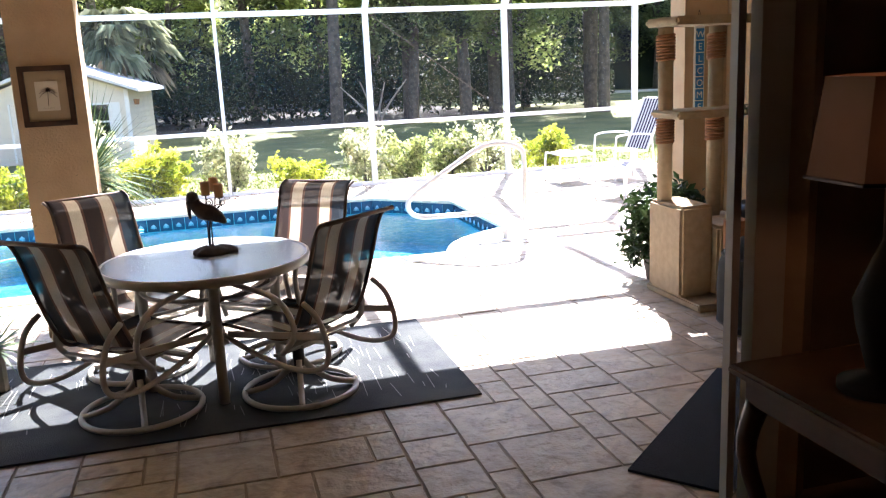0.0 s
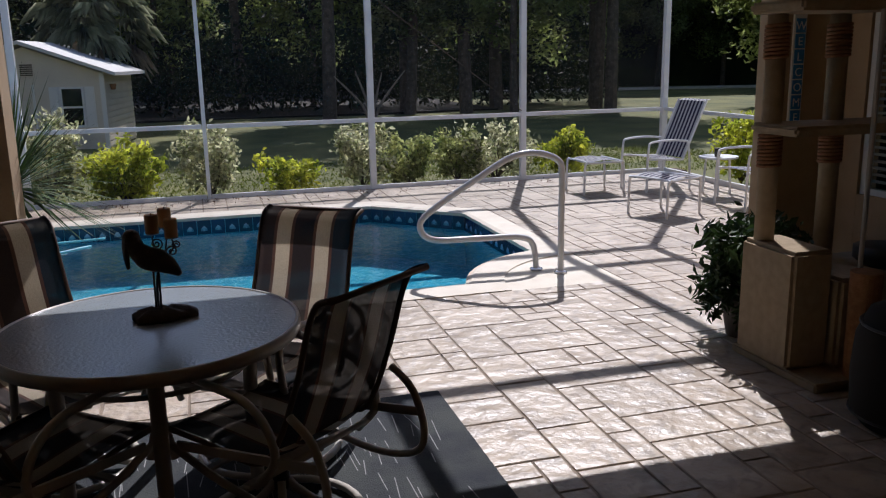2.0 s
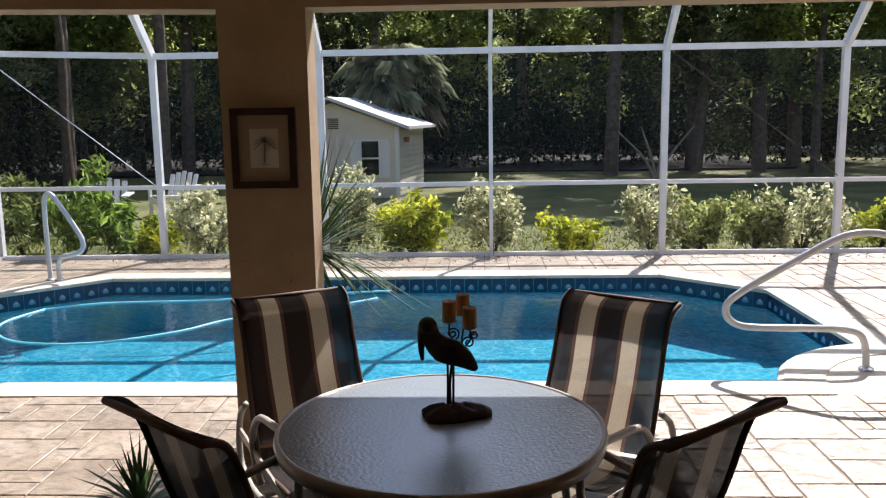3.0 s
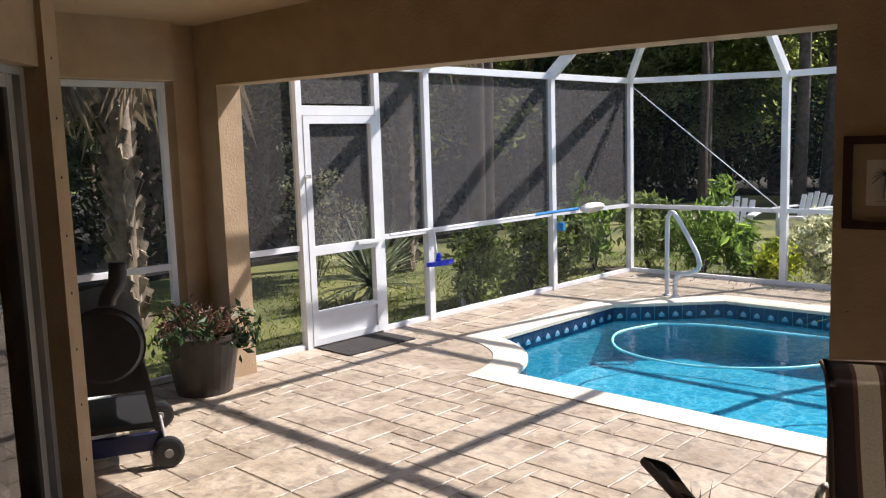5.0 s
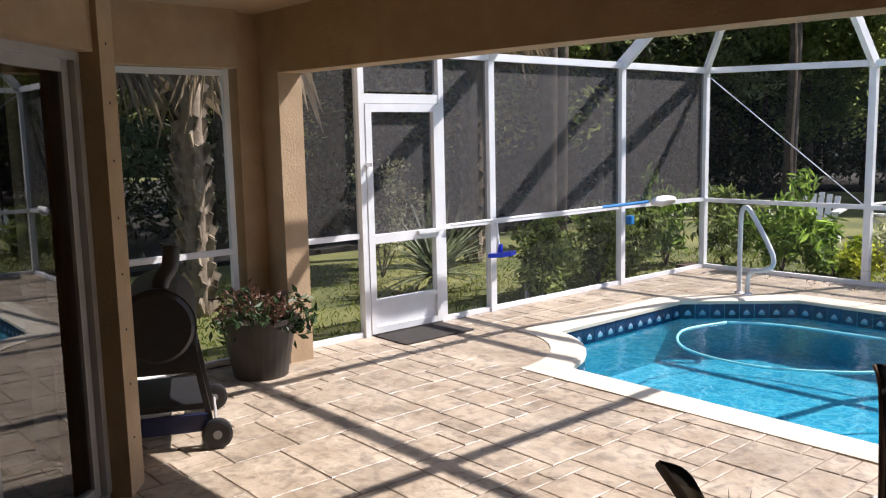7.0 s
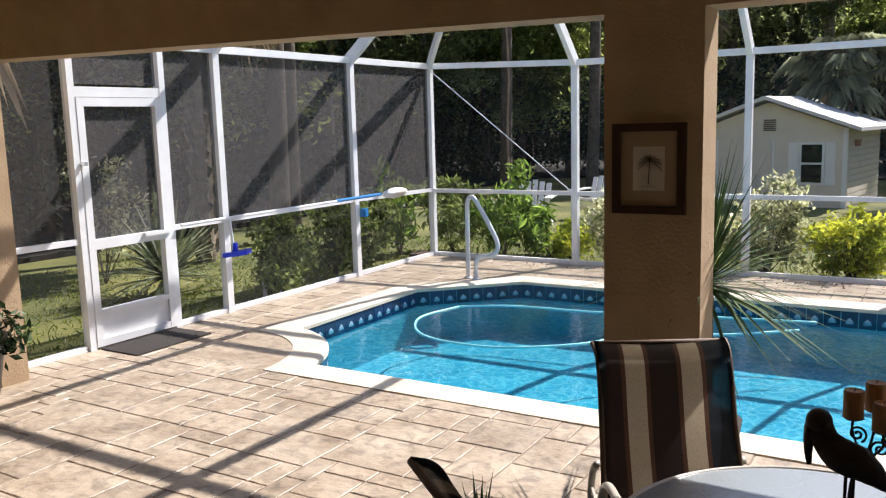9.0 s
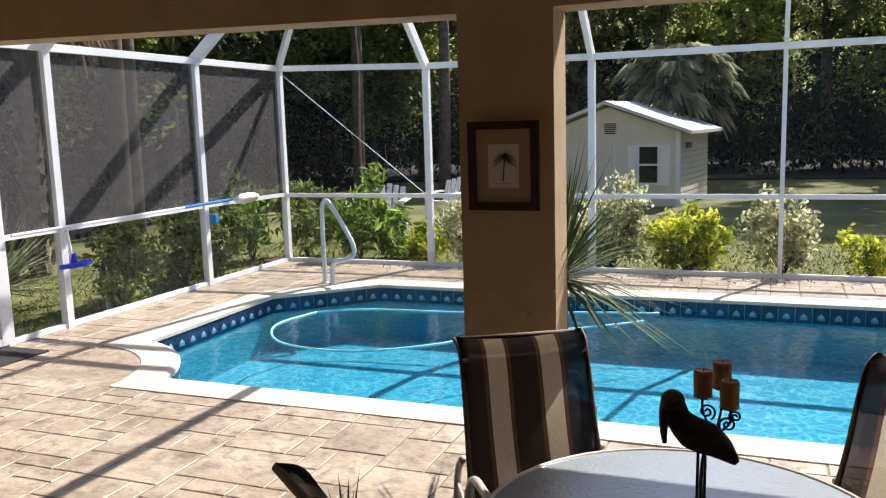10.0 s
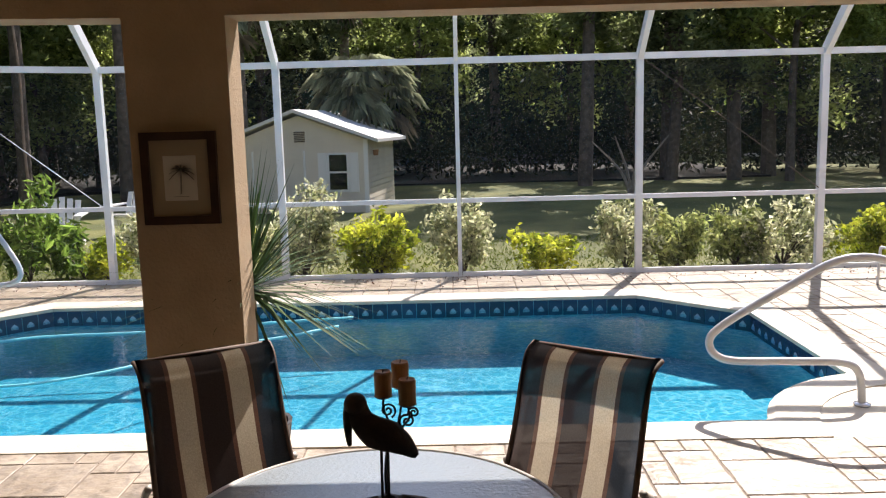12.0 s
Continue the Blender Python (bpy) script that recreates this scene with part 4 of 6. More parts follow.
def candle_holder():
    e = thing("candle_holder", at=(BIRD[0] - 0.002, BIRD[1] + 0.065, TZ + 0.682), rz=0, label="black scrolled iron holder with three amber candles", category="candle holder")
    part("base", lathe(bmesh.new(), [(0.05, 0), (0.05, 0.006), (0.012, 0.012), (0.008, 0.03)], 16), M["iron"], e)
    part("stem", tube(bmesh.new(), smooth_path([(0, 0, 0.02), (0.0, 0, 0.10), (0.01, 0, 0.17), (0.036, 0, 0.235)], 5), 0.005, 6), M["iron"], e)
    for s, cx, cz, r0 in ((-1, 0.012, 0.272, 0.017), (1, 0.064, 0.238, 0.018), (1, 0.082, 0.262, 0.012)):
        spiral = [(cx + s * (0.003 + r0 * k / 22) * math.cos(k * 0.42), 0.004 * s, cz + (0.003 + r0 * k / 22) * math.sin(k * 0.42)) for k in range(26)]
        part("scroll", tube(bmesh.new(), spiral, 0.0032, 6), M["iron"], e)
    for x, y, z in ((0.001, 0.0, 0.308), (0.046, 0.040, 0.322), (0.068, -0.030, 0.294)):
        part("arm", tube(bmesh.new(), smooth_path([(0.01, 0, 0.17), (0.02 + x * 0.3, y * 0.4, 0.215), (x * 1.05, y, z - 0.035), (x, y, z)], 4), 0.0035, 6), M["iron"], e)
        part("drip_plate", lathe(bmesh.new(), [(0.020, z), (0.026, z + 0.004)], 16, (x, y, 0)), M["iron"], e)
        part("candle", lathe(bmesh.new(), [(0.0235, z + 0.005), (0.0245, z + 0.068), (0.022, z + 0.074), (0.012, z + 0.070)], 20, (x, y, 0)), M["wax"], e, "amber pillar candle", smooth=False)
        part("wick", tube(bmesh.new(), [(x, y, z + 0.068), (x + 0.002, y, z + 0.080)], 0.0012, 4), M["iron"], e)


candle_holder()

# rug under the table
rug = thing("patio_rug", label="dark navy outdoor rug with pale streaks under the table", category="rug")
part("mat_body", B(-2.1, 1.43, 3.60, 4.98, 0.002, 0.012), M["rug"], rug)
bm = bmesh.new()
rr = random.Random(4)
for k in range(230):
    x, y = rr.uniform(-2.0, 1.3), rr.uniform(3.7, 4.75)
    if noise.noise(Vector((x * 1.6, y * 1.6, 3))) < -0.05:
        continue
    n_ = rr.uniform(0.05, 0.22)
    bar(bm, (x, y, 0.0125), (x + rr.uniform(-0.02, 0.02), min(y + n_, 4.93), 0.0125), 0.0035, 0.001)
tagged(part("pattern_line", bm, M["streak"], rug, "pale streaks"), kind="stuff")


def picture():
    e = thing("framed_picture", at=(-0.689, YH, 1.549), label="dark wood framed palm tree print on the column", category="picture")
    w, h, f = 0.152, 0.185, 0.033
    part("backing", B(-w + f, w - f, -0.012, -0.002, -h + f, h - f), M["paper"], e, "tan mat board")
    for n, a in (("frame_side", (-w, -w + f, -0.028, -0.002, -h, h)), ("frame_side", (w - f, w, -0.028, -0.002, -h, h)), ("frame_rail", (-w + f, w - f, -0.028, -0.002, -h, -h + f)), ("frame_rail", (-w + f, w - f, -0.028, -0.002, h - f, h))):
        part(n, B(*a), M["wood"], e)
    part("print", B(-0.066, 0.066, -0.0145, -0.0125, -0.09, 0.09), M["print"], e, "cream paper print")
    bm = bmesh.new()
    bar(bm, (0.0, -0.016, -0.06), (0.006, -0.016, 0.03), 0.017, 0.001)
    for k in range(9):
        a = math.radians(-20 + 27 * k)
        prev = Vector((0.006, -0.016, 0.03))
        for j in range(1, 5):
            t = j / 4
            p = Vector((0.006 + 0.052 * t * math.cos(a), -0.016, 0.03 + 0.045 * t * math.sin(a) - 0.022 * t * t))
            bar(bm, prev, p, 0.022 * (1.15 - t) + 0.005, 0.001)
            prev = p
    bar(bm, (-0.03, -0.016, -0.07), (0.03, -0.016, -0.07), 0.004, 0.001)
    for v in bm.verts:
        v.co.x, v.co.z = v.co.x * 1.0, v.co.z * 1.05
    part("palm_drawing", bm, M["ink"], e)


picture()


def ladder_rail(name, pts, at, r=0.024):
    e = thing(name, at=at, label="bent white-grey pool handrail set in the deck", category="pool rail")
    part("tube", tube(bmesh.new(), smooth_path(pts, 7), r, 12), M["rail_white"], e, smooth=True)
    for p in (pts[0], pts[-1]):
        part("flange", lathe(bmesh.new(), [(0.05, 0.0), (0.05, 0.012), (0.03, 0.02)], 20, (p[0], p[1], 0)), M["chrome"], e, smooth=True)


ladder_rail("pool_handrail", [(0, 0, 0), (0, 0, 0.45), (0, 0.0, 0.75), (-0.03, 0, 0.86), (-0.18, 0.02, 0.92), (-0.38, 0.04, 0.90), (-0.62, 0.08, 0.76), (-0.98, 0.14, 0.52), (-1.06, 0.16, 0.40), (-0.96, 0.15, 0.30), (-0.60, 0.14, 0.285), (-0.28, 0.14, 0.27), (-0.17, 0.145, 0.20), (-0.14, 0.15, 0.0)], (2.97, 6.95, 0.0))
ladder_rail("ladder_handrail", [(0, 0, 0), (0, 0, 0.6), (0.01, -0.0, 0.86), (0.07, -0.02, 0.93), (0.15, -0.04, 0.87), (0.36, -0.11, 0.60), (0.45, -0.14, 0.45), (0.44, -0.14, 0.35), (0.32, -0.10, 0.29), (0.18, -0.05, 0.26), (0.125, -0.04, 0.18), (0.12, -0.04, 0.0)], (-4.29, 10.40, 0.0), 0.026)

# door mat, pole and brush on the left rail
dm = thing("door_mat", label="dark woven door mat in front of the screen door", category="mat")
part("mat_body", B(-5.50, -5.06, 6.44, 7.22, 0.001, 0.012), M["mat"], dm)
bm = mesh_ob("floor_mat", prism([(1.72, 2.62), (2.68, 3.46), (2.95, 3.15), (1.99, 2.31)], 0.001, 0.012), M["mat_blue"])
tagged(bm, "navy mat beside the sliding door", "mat")
pole = thing("skimmer_net", label="blue telescopic pole with white leaf net on the rail", category="pool tool")
part("pole", tube(bmesh.new(), [(X0 + 0.07, 7.35, 0.92), (X0 + 0.09, 9.95, 0.93)], 0.014, 8), M["white_metal"], pole)
part("pole_sleeve", tube(bmesh.new(), [(X0 + 0.085, 9.55, 0.93), (X0 + 0.09, 10.4, 0.935)], 0.018, 8), M["pool_blue"], pole, "blue pole section")
bm = bmesh.new()
lathe(bm, [(0.02, -0.10), (0.16, -0.06), (0.2, 0.0)], 16, (0, 0, 0))
for v in bm.verts:
    v.co = Vector((X0 + 0.12 + v.co.z * 0.5, 10.66 + v.co.x * 1.35, 0.93 + v.co.y * 0.32))
part("net", bm, M["white"], pole, "white net scoop", smooth=True)
brush = thing("pool_brush", label="blue vacuum head hanging from the cage post", category="pool tool")
part("handle", tube(bmesh.new(), [(X0 + 0.08, 7.93, 0.9), (X0 + 0.09, 7.95, 0.62)], 0.014, 8), M["white_metal"], brush)
bm = prism([(-0.03, -0.17), (0.0, -0.19), (0.06, -0.06), (0.06, 0.06), (0.0, 0.19), (-0.03, 0.17)], 0.56, 0.60)
for v in bm.verts:
    v.co += Vector((X0 + 0.12, 7.97, 0))
part("head", bm, M["blue"], brush, "bright blue plastic head")
part("grip", lathe(bmesh.new(), [(0.03, 0.60), (0.022, 0.68)], 10, (X0 + 0.10, 7.96, 0)), M["blue"], brush)

tagged(mesh_ob("pole_hook", B(X0 + 0.05, X0 + 0.13, 10.02, 10.09, 0.70, 0.80, bevel=0.01), M["pool_blue"]), "small light blue plastic hook on the cage post", "hook")
e = thing("garden_pipe", at=(-6.0, 8.9, -0.1), label="pale bent irrigation pipe outside the screen", category="pipe")
part("pipe", tube(bmesh.new(), smooth_path([(0, 0, 0), (0, 0, 0.22), (0.02, 0.05, 0.28), (0.02, 0.16, 0.28), (0.02, 0.2, 0.2), (0.02, 0.2, 0.0)], 4), 0.025, 8), M["roof"], e, smooth=True)
c = np.stack([g0.uniform(-4.5, 5.5, 260), 11.62 - g0.gamma(1.5, 0.16, 260), np.full(260, 0.012)], 1)
lit = new("leaf_litter", leaf_mesh("leaf_litter", c, 0.035, M["lf_red"], g0))
lit.data.transform(Matrix.Translation((0, 0, 0.006)) )
tagged(lit, "scattered dry leaves along the screen", kind="stuff")

# hose floating in the pool
hose = thing("pool_hose", label="pale cyan cleaner hose floating in the pool", category="hose")
pts = smooth_path([(-3.9, 9.5, 0), (-4.0, 8.9, 0), (-3.6, 8.35, 0), (-2.9, 8.25, 0), (-2.3, 8.6, 0), (-1.9, 9.1, 0), (-1.2, 9.5, 0), (-0.7, 9.9, 0)], 8)
part("tube", tube(bmesh.new(), [(p[0], p[1], WATER + 0.004) for p in pts], 0.011, 8), M["hose"], hose, smooth=True)
pts = smooth_path([(-3.9, 9.5, 0), (-3.4, 9.75, 0), (-2.4, 9.85, 0), (-1.4, 10.1, 0), (-0.6, 10.25, 0)], 8)
part("tube", tube(bmesh.new(), [(p[0], p[1], WATER + 0.004) for p in pts], 0.011, 8), M["hose"], hose, smooth=True)


def grill():
    e = thing("barrel_grill", at=GRILL, rz=GRILL_RZ, label="black barrel smoker grill on wheeled cart", category="grill")
    bm = bmesh.new()
    tube(bm, [(0, -0.42, 0.73), (0, 0.36, 0.73)], 0.215, 28)
    drum = part("drum", bm, M["black"], e)
    part("drum_cap", lathe_y(0.205, -0.43, 0.73), M["black"], drum)
    part("chimney", tube(bmesh.new(), smooth_path([(0.02, -0.32, 0.88), (0.04, -0.33, 0.98), (0.09, -0.33, 1.06), (0.10, -0.33, 1.17)], 5), 0.048, 12), M["black"], e, smooth=True)
    for sx in (-1, 1):
        for y in (-0.34, 0.3):
            part("leg", bar(bmesh.new(), (0.18 * sx, y, 0.60), (0.27 * sx, y, 0.06 if sx > 0 else 0.0), 0.034), M["black"], e)
    part("shelf", B(-0.23, 0.23, -0.34, 0.30, 0.22, 0.25), M["black"], e)
    part("tray", B(-0.21, 0.21, -0.34, 0.30, 0.44, 0.56), M["black"], e)
    part("front_shelf", B(-0.12, 0.24, -0.38, -0.345, 0.10, 0.20), M["navy"], e, "dark navy lower bin")
    part("cover", B(-0.14, 0.16, -0.36, 0.1, 0.562, 0.63, bevel=0.02), M["tarp"], e, "folded blue cloth")
    for y in (-0.40, 0.34):
        w = part("wheel", lathe(bmesh.new(), [(0.07, -0.03), (0.085, -0.025), (0.085, 0.025), (0.07, 0.03)], 24), M["black"], e)
        w.matrix_basis = pose(0.29, y, 0.085, 90, 0, 0)
        part("hub", lathe(bmesh.new(), [(0.025, -0.036), (0.025, 0.036)], 12), M["grey_metal"], w)
    part("axle", tube(bmesh.new(), [(0.29, -0.40, 0.085), (0.29, 0.34, 0.085)], 0.01, 6), M["grey_metal"], e)


def lathe_y(r, y, z):
    bm = lathe(bmesh.new(), [(r, -0.01), (r * 0.9, 0.015)], 28)
    for v in bm.verts:
        v.co = Vector((v.co.x, y - v.co.z, z + v.co.y))
    return bm


grill()
box_ob = mesh_ob("storage_box", B(-4.95, -4.72, 4.05, 4.27, 0.0, 0.24, bevel=0.01), M["white"])
tagged(box_ob, "small pale box behind the grill", "box")


def planter(name, at, r0, r1, h, rng, label, kinds):
    e = thing(name, at=at, label=label, category="potted plant")
    part("pot", lathe(bmesh.new(), [(r0, 0), (r1, h * 0.93), (r1 + 0.015, h * 0.93), (r1 + 0.015, h), (r1 - 0.02, h), (r1 - 0.04, h - 0.06)], 28), M["pot"], e, smooth=False)
    for k in range(26):
        a, q = rng.uniform(0, 6.28), rng.uniform(0.1, 1)
        x, y = math.cos(a) * q, math.sin(a) * q
        part("stem", tube(bmesh.new(), smooth_path([(x * r1 * 0.5, y * r1 * 0.5, h - 0.06), (x * r1, y * r1, h + 0.12), (x * r1 * 1.4, y * r1 * 1.4, h + 0.13 + 0.1 * (1 - q))], 3), 0.005, 4), M["wood"], e)
    for mname, n, sp, zc, size in kinds:
        c = clumps(rng, n, 22, (sp, sp, 0.15), 0.09)
        c[:, 2] += zc
        leaf_part("foliage", c, size, M[mname], rng, e)


g = np.random.default_rng(7)
planter("planter", (-5.15, 5.13, 0), 0.20, 0.275, 0.44, g, "dark planter with sprawling half-wilted jade plant", [("lf_jade", 26, 0.42, 0.30, 0.075), ("lf_red", 18, 0.36, 0.34, 0.06)])
planter("planter", (3.40, 5.25, 0), 0.12, 0.16, 0.24, g, "dark pot with dense glossy green jade plant", [("lf_jade", 80, 0.28, 0.38, 0.08), ("lf_jade", 60, 0.30, 0.12, 0.075)])


# ---- cat tree ----
def cat_tree():
    e = thing("cat_tree", at=(3.12, 4.50, 0), label="tall beige carpeted cat tree with rope-wrapped posts", category="cat tree")
    part("base", B(0.02, 0.9, -0.14, 0.53, 0, 0.05, bevel=0.01), M["carpet"], e)
    part("house_box", B(0, 0.24, 0.05, 0.47, 0.052, 0.66, bevel=0.02), M["carpet"], e)
    part("house_box", B(0.245, 0.85, 0.0, 0.5, 0.052, 0.52, bevel=0.02), M["carpet"], e, "brown carpeted box")
    part("barrel", lathe(bmesh.new(), [(0.07, 0.052), (0.075, 0.58)], 20, (0.30, -0.10, 0)), M["rope"], e, "brown rope-covered cylinder")
    part("tunnel_ring", tube(bmesh.new(), [(0.50 + 0.10 * math.cos(a), -0.22, 0.26 + 0.12 * math.sin(a)) for a in [2 * math.pi * k / 24 for k in range(24)]], 0.022, 8, closed=True), M["carpet"], e, smooth=True)
    for x, y in ((0.07, 0.38), (0.78, 0.12), (0.46, 0.40)):
        post = part("post", lathe(bmesh.new(), [(0.05, 0.5), (0.05, 1.798)], 18, (x, y, 0)), M["carpet"], e, smooth=True)
        for z in (1.04, 1.58):
            bm = bmesh.new()
            hx = [(x + 0.055 * math.cos(a), y + 0.055 * math.sin(a), z + 0.019 * a / 6.283) for a in [k * 6.283 / 14 for k in range(14 * 9)]]
            tube(bm, hx, 0.0095, 5)
            part("rope_wrap", bm, M["rope"], post, "brown sisal rope winding", smooth=True)
    part("pole", tube(bmesh.new(), [(0.33, -0.02, 0.5), (0.33, -0.02, 1.80)], 0.012, 8), M["grey_metal"], e)
    part("shelf", B(0.0, 0.9, 0.1, 0.46, 1.215, 1.265, bevel=0.015), M["carpet"], e)
    part("shelf", B(-0.03, 0.60, 0.08, 0.48, 1.80, 1.855, bevel=0.015), M["carpet"], e)
    part("perch", lathe(bmesh.new(), [(0.12, 0.525), (0.17, 0.56), (0.17, 0.62), (0.12, 0.63)], 20, (0.66, 0.15, 0)), M["black"], e, "black cushion on the box", smooth=True)


cat_tree()
sign = thing("wall_plaque", at=(3.885, YH, 1.50), label="narrow blue and white hanging tile plaque on column", category="wall decoration")
part("panel", B(-0.042, 0.042, -0.02, -0.003, -0.33, 0.33), M["white"], sign)
for k, ch in enumerate("WELCOME"):
    z0 = 0.315 - 0.09 * (k + 1)
    tl = part("tile", B(-0.033, 0.033, -0.026, -0.0205, z0, z0 + 0.082), M["pool_blue"], sign, "blue painted letter tile")
    cu = bpy.data.curves.new("letter", "FONT")
    cu.body, cu.size, cu.align_x, cu.extrude = ch, 0.07, "CENTER", 0.0005
    le = new("letter", cu)
    cu.materials.append(M["white"])
    le.parent = tl
    le.matrix_basis = pose(0, -0.0268, z0 + 0.016, 90, 0, 0)
part("cord", tube(bmesh.new(), [(-0.03, -0.01, 0.33), (0, -0.006, 0.44), (0.03, -0.01, 0.33)], 0.003, 5), M["wood"], sign)


# ---- interior corner by the door ----
def side_table():
    e = thing("side_table", at=(2.01, 1.42, 0.012), label="brown wooden side table with worn curved legs", category="table")
    part("tabletop", B(-0.38, 0.45, -0.45, 0.43, 0.69, 0.72, bevel=0.01), M["wood_mid"], e)
    part("apron", B(-0.34, 0.41, -0.41, 0.39, 0.61, 0.688), M["wood"], e)
    for x, y in ((-0.32, 0.36), (0.38, 0.36), (-0.32, -0.38), (0.38, -0.38)):
        part("leg", tube(bmesh.new(), smooth_path([(x, y, 0.61), (x * 1.06, y * 1.06, 0.45), (x * 0.92, y * 0.92, 0.2), (x * 1.02, y * 1.02, 0)], 4), 0.035, 8, r1=0.016), M["wood"], e, smooth=True)


side_table()
lamp = thing("table_lamp", at=(1.87, 1.53, 0.733), label="dimly lit table lamp with six-sided linen shade", category="lamp")
part("base", lathe(bmesh.new(), [(0.10, 0), (0.10, 0.02), (0.03, 0.05), (0.06, 0.16), (0.075, 0.24), (0.03, 0.36), (0.012, 0.40), (0.012, 0.57)], 24), M["black_cloth"], lamp, smooth=True)
bm = bmesh.new()
lo, hi = [], []
for k in range(6):
    a = math.pi / 6 + k * math.pi / 3
    lo.append(bm.verts.new((0.20 * math.cos(a), 0.20 * math.sin(a), 0.565)))
    hi.append(bm.verts.new((0.165 * math.cos(a), 0.165 * math.sin(a), 0.815)))
for k in range(6):
    bm.faces.new((lo[k], lo[(k + 1) % 6], hi[(k + 1) % 6], hi[k]))
part("shade", bm, M["shade"], lamp, "beige six-sided linen shade")
part("finial", lathe(bmesh.new(), [(0.006, 0.80), (0.012, 0.83), (0.004, 0.86)], 10), M["wood"], lamp)
part("shade_trim", tube(bmesh.new(), [(0.202 * math.cos(math.pi / 6 + k * math.pi / 3), 0.202 * math.sin(math.pi / 6 + k * math.pi / 3), 0.565) for k in range(6)], 0.006, 6, closed=True), M["wood"], lamp)
glow = new("lamp_bulb", bpy.data.lights.new("lamp_bulb", "POINT"))
glow.data.energy, glow.data.color, glow.data.shadow_soft_size = 0.13, (1.0, 0.45, 0.2), 0.025
glow.location = (1.87, 1.53, 1.385)
ot = thing("ottoman", at=(3.30, 3.95, 0), label="black slouching upholstered ottoman beside the cat tree", category="ottoman")
bm = lathe(bmesh.new(), [(0.20, 0.0), (0.25, 0.06), (0.26, 0.25), (0.25, 0.40), (0.20, 0.52), (0.08, 0.57)], 28)
for v in bm.verts:
    k = 0.03 * noise.noise(v.co * 5)
    v.co.x, v.co.y = v.co.x * (1 + k), v.co.y * (1 - k)
part("cushion_body", bm, M["black_cloth"], ot, smooth=True)
for z in (0.06, 0.46):
    part("piping", tube(bmesh.new(), [((0.252 if z < 0.1 else 0.232) * math.cos(a), (0.252 if z < 0.1 else 0.232) * math.sin(a), z) for a in [2 * math.pi * k / 28 for k in range(28)]], 0.007, 6, closed=True), M["black"], ot)


# ---- loungers and stools by the right side ----
def stool(name="footstool"):
    e = thing(name, label="white metal footstool with navy striped straps", category="stool", group="striped footstools")
    bm = bmesh.new()
    rows = []
    for k in range(9):
        x = -0.24 + 0.06 * k
        z = 0.385 + 0.02 * math.cos((x / 0.24) * 2.2)
        rows.append([bm.verts.new((x, y, z)) for y in (-0.25, 0.0, 0.25)])
    for a, b in zip(rows, rows[1:]):
        for k in range(2):
            bm.faces.new((a[k], a[k + 1], b[k + 1], b[k]))
    part("seat", bm, M["pool_sling"], e)
    for s in (-1, 1):
        part("leg_loop", tube(bmesh.new(), smooth_path([(s * 0.26, -0.25, 0.0), (s * 0.25, -0.25, 0.34), (s * 0.22, -0.23, 0.38), (s * 0.22, 0.23, 0.38), (s * 0.25, 0.25, 0.34), (s * 0.26, 0.25, 0.0)], 3), 0.014, 6), M["white_metal"], e)
        part("side_rail", tube(bmesh.new(), [(-0.24, s * 0.25, 0.375), (0.24, s * 0.25, 0.375)], 0.014, 6), M["white_metal"], e)
    return e


place_copies(stool(), [(4.98, 10.45, 0, 0), (4.98, 8.85, 0, 20)])


def arm_chair(name="strap_chair"):
    e = thing(name, label="white metal armchair with navy and white striped cloth", category="chair", group="striped pool chairs")
    for nm, pts in (("seat", [(0.25, 0.42), (0.0, 0.38), (-0.22, 0.38)]), ("backrest", [(-0.23, 0.39), (-0.38, 0.72), (-0.52, 1.05), (-0.60, 1.07)])):
        bm = bmesh.new()
        rows = [[bm.verts.new((x, y, z)) for y in (-0.25, 0, 0.25)] for x, z in pts]
        for a, b in zip(rows, rows[1:]):
            for k in range(2):
                bm.faces.new((a[k], a[k + 1], b[k + 1], b[k]))
        part(nm, bm, M["pool_sling"], e)
    for s in (-1, 1):
        y = s * 0.27
        part("arm_loop", tube(bmesh.new(), smooth_path([(0.28, y, 0), (0.27, y, 0.5), (0.2, y, 0.60), (-0.2, y, 0.60), (-0.30, y, 0.52), (-0.34, y, 0.0)], 4), 0.014, 6), M["white_metal"], e)
        part("side_rail", tube(bmesh.new(), [(0.26, y, 0.40), (-0.22, y, 0.37), (-0.53, y, 1.06)], 0.014, 6), M["white_metal"], e)
    return e


place_copies(arm_chair(), [(5.72, 10.35, 0, 185), (6.05, 8.85, 0, 180)])
st = thing("side_stand", at=(6.15, 9.65, 0), label="small white metal side table with dark cup", category="table")
part("tabletop", lathe(bmesh.new(), [(0.22, 0.43), (0.22, 0.45)], 20), M["white_metal"], st)
for k in range(3):
    a = k * 2.09
    part("leg", bar(bmesh.new(), (0.18 * math.cos(a), 0.18 * math.sin(a), 0), (0.15 * math.cos(a), 0.15 * math.sin(a), 0.43), 0.02), M["white_metal"], st)
cup = mesh_ob("cup", lathe(bmesh.new(), [(0.03, 0.45), (0.04, 0.55)], 12, (6.10, 9.60, 0.001)), M["black"])
tagged(cup, "small dark cup on the side table", "cup")


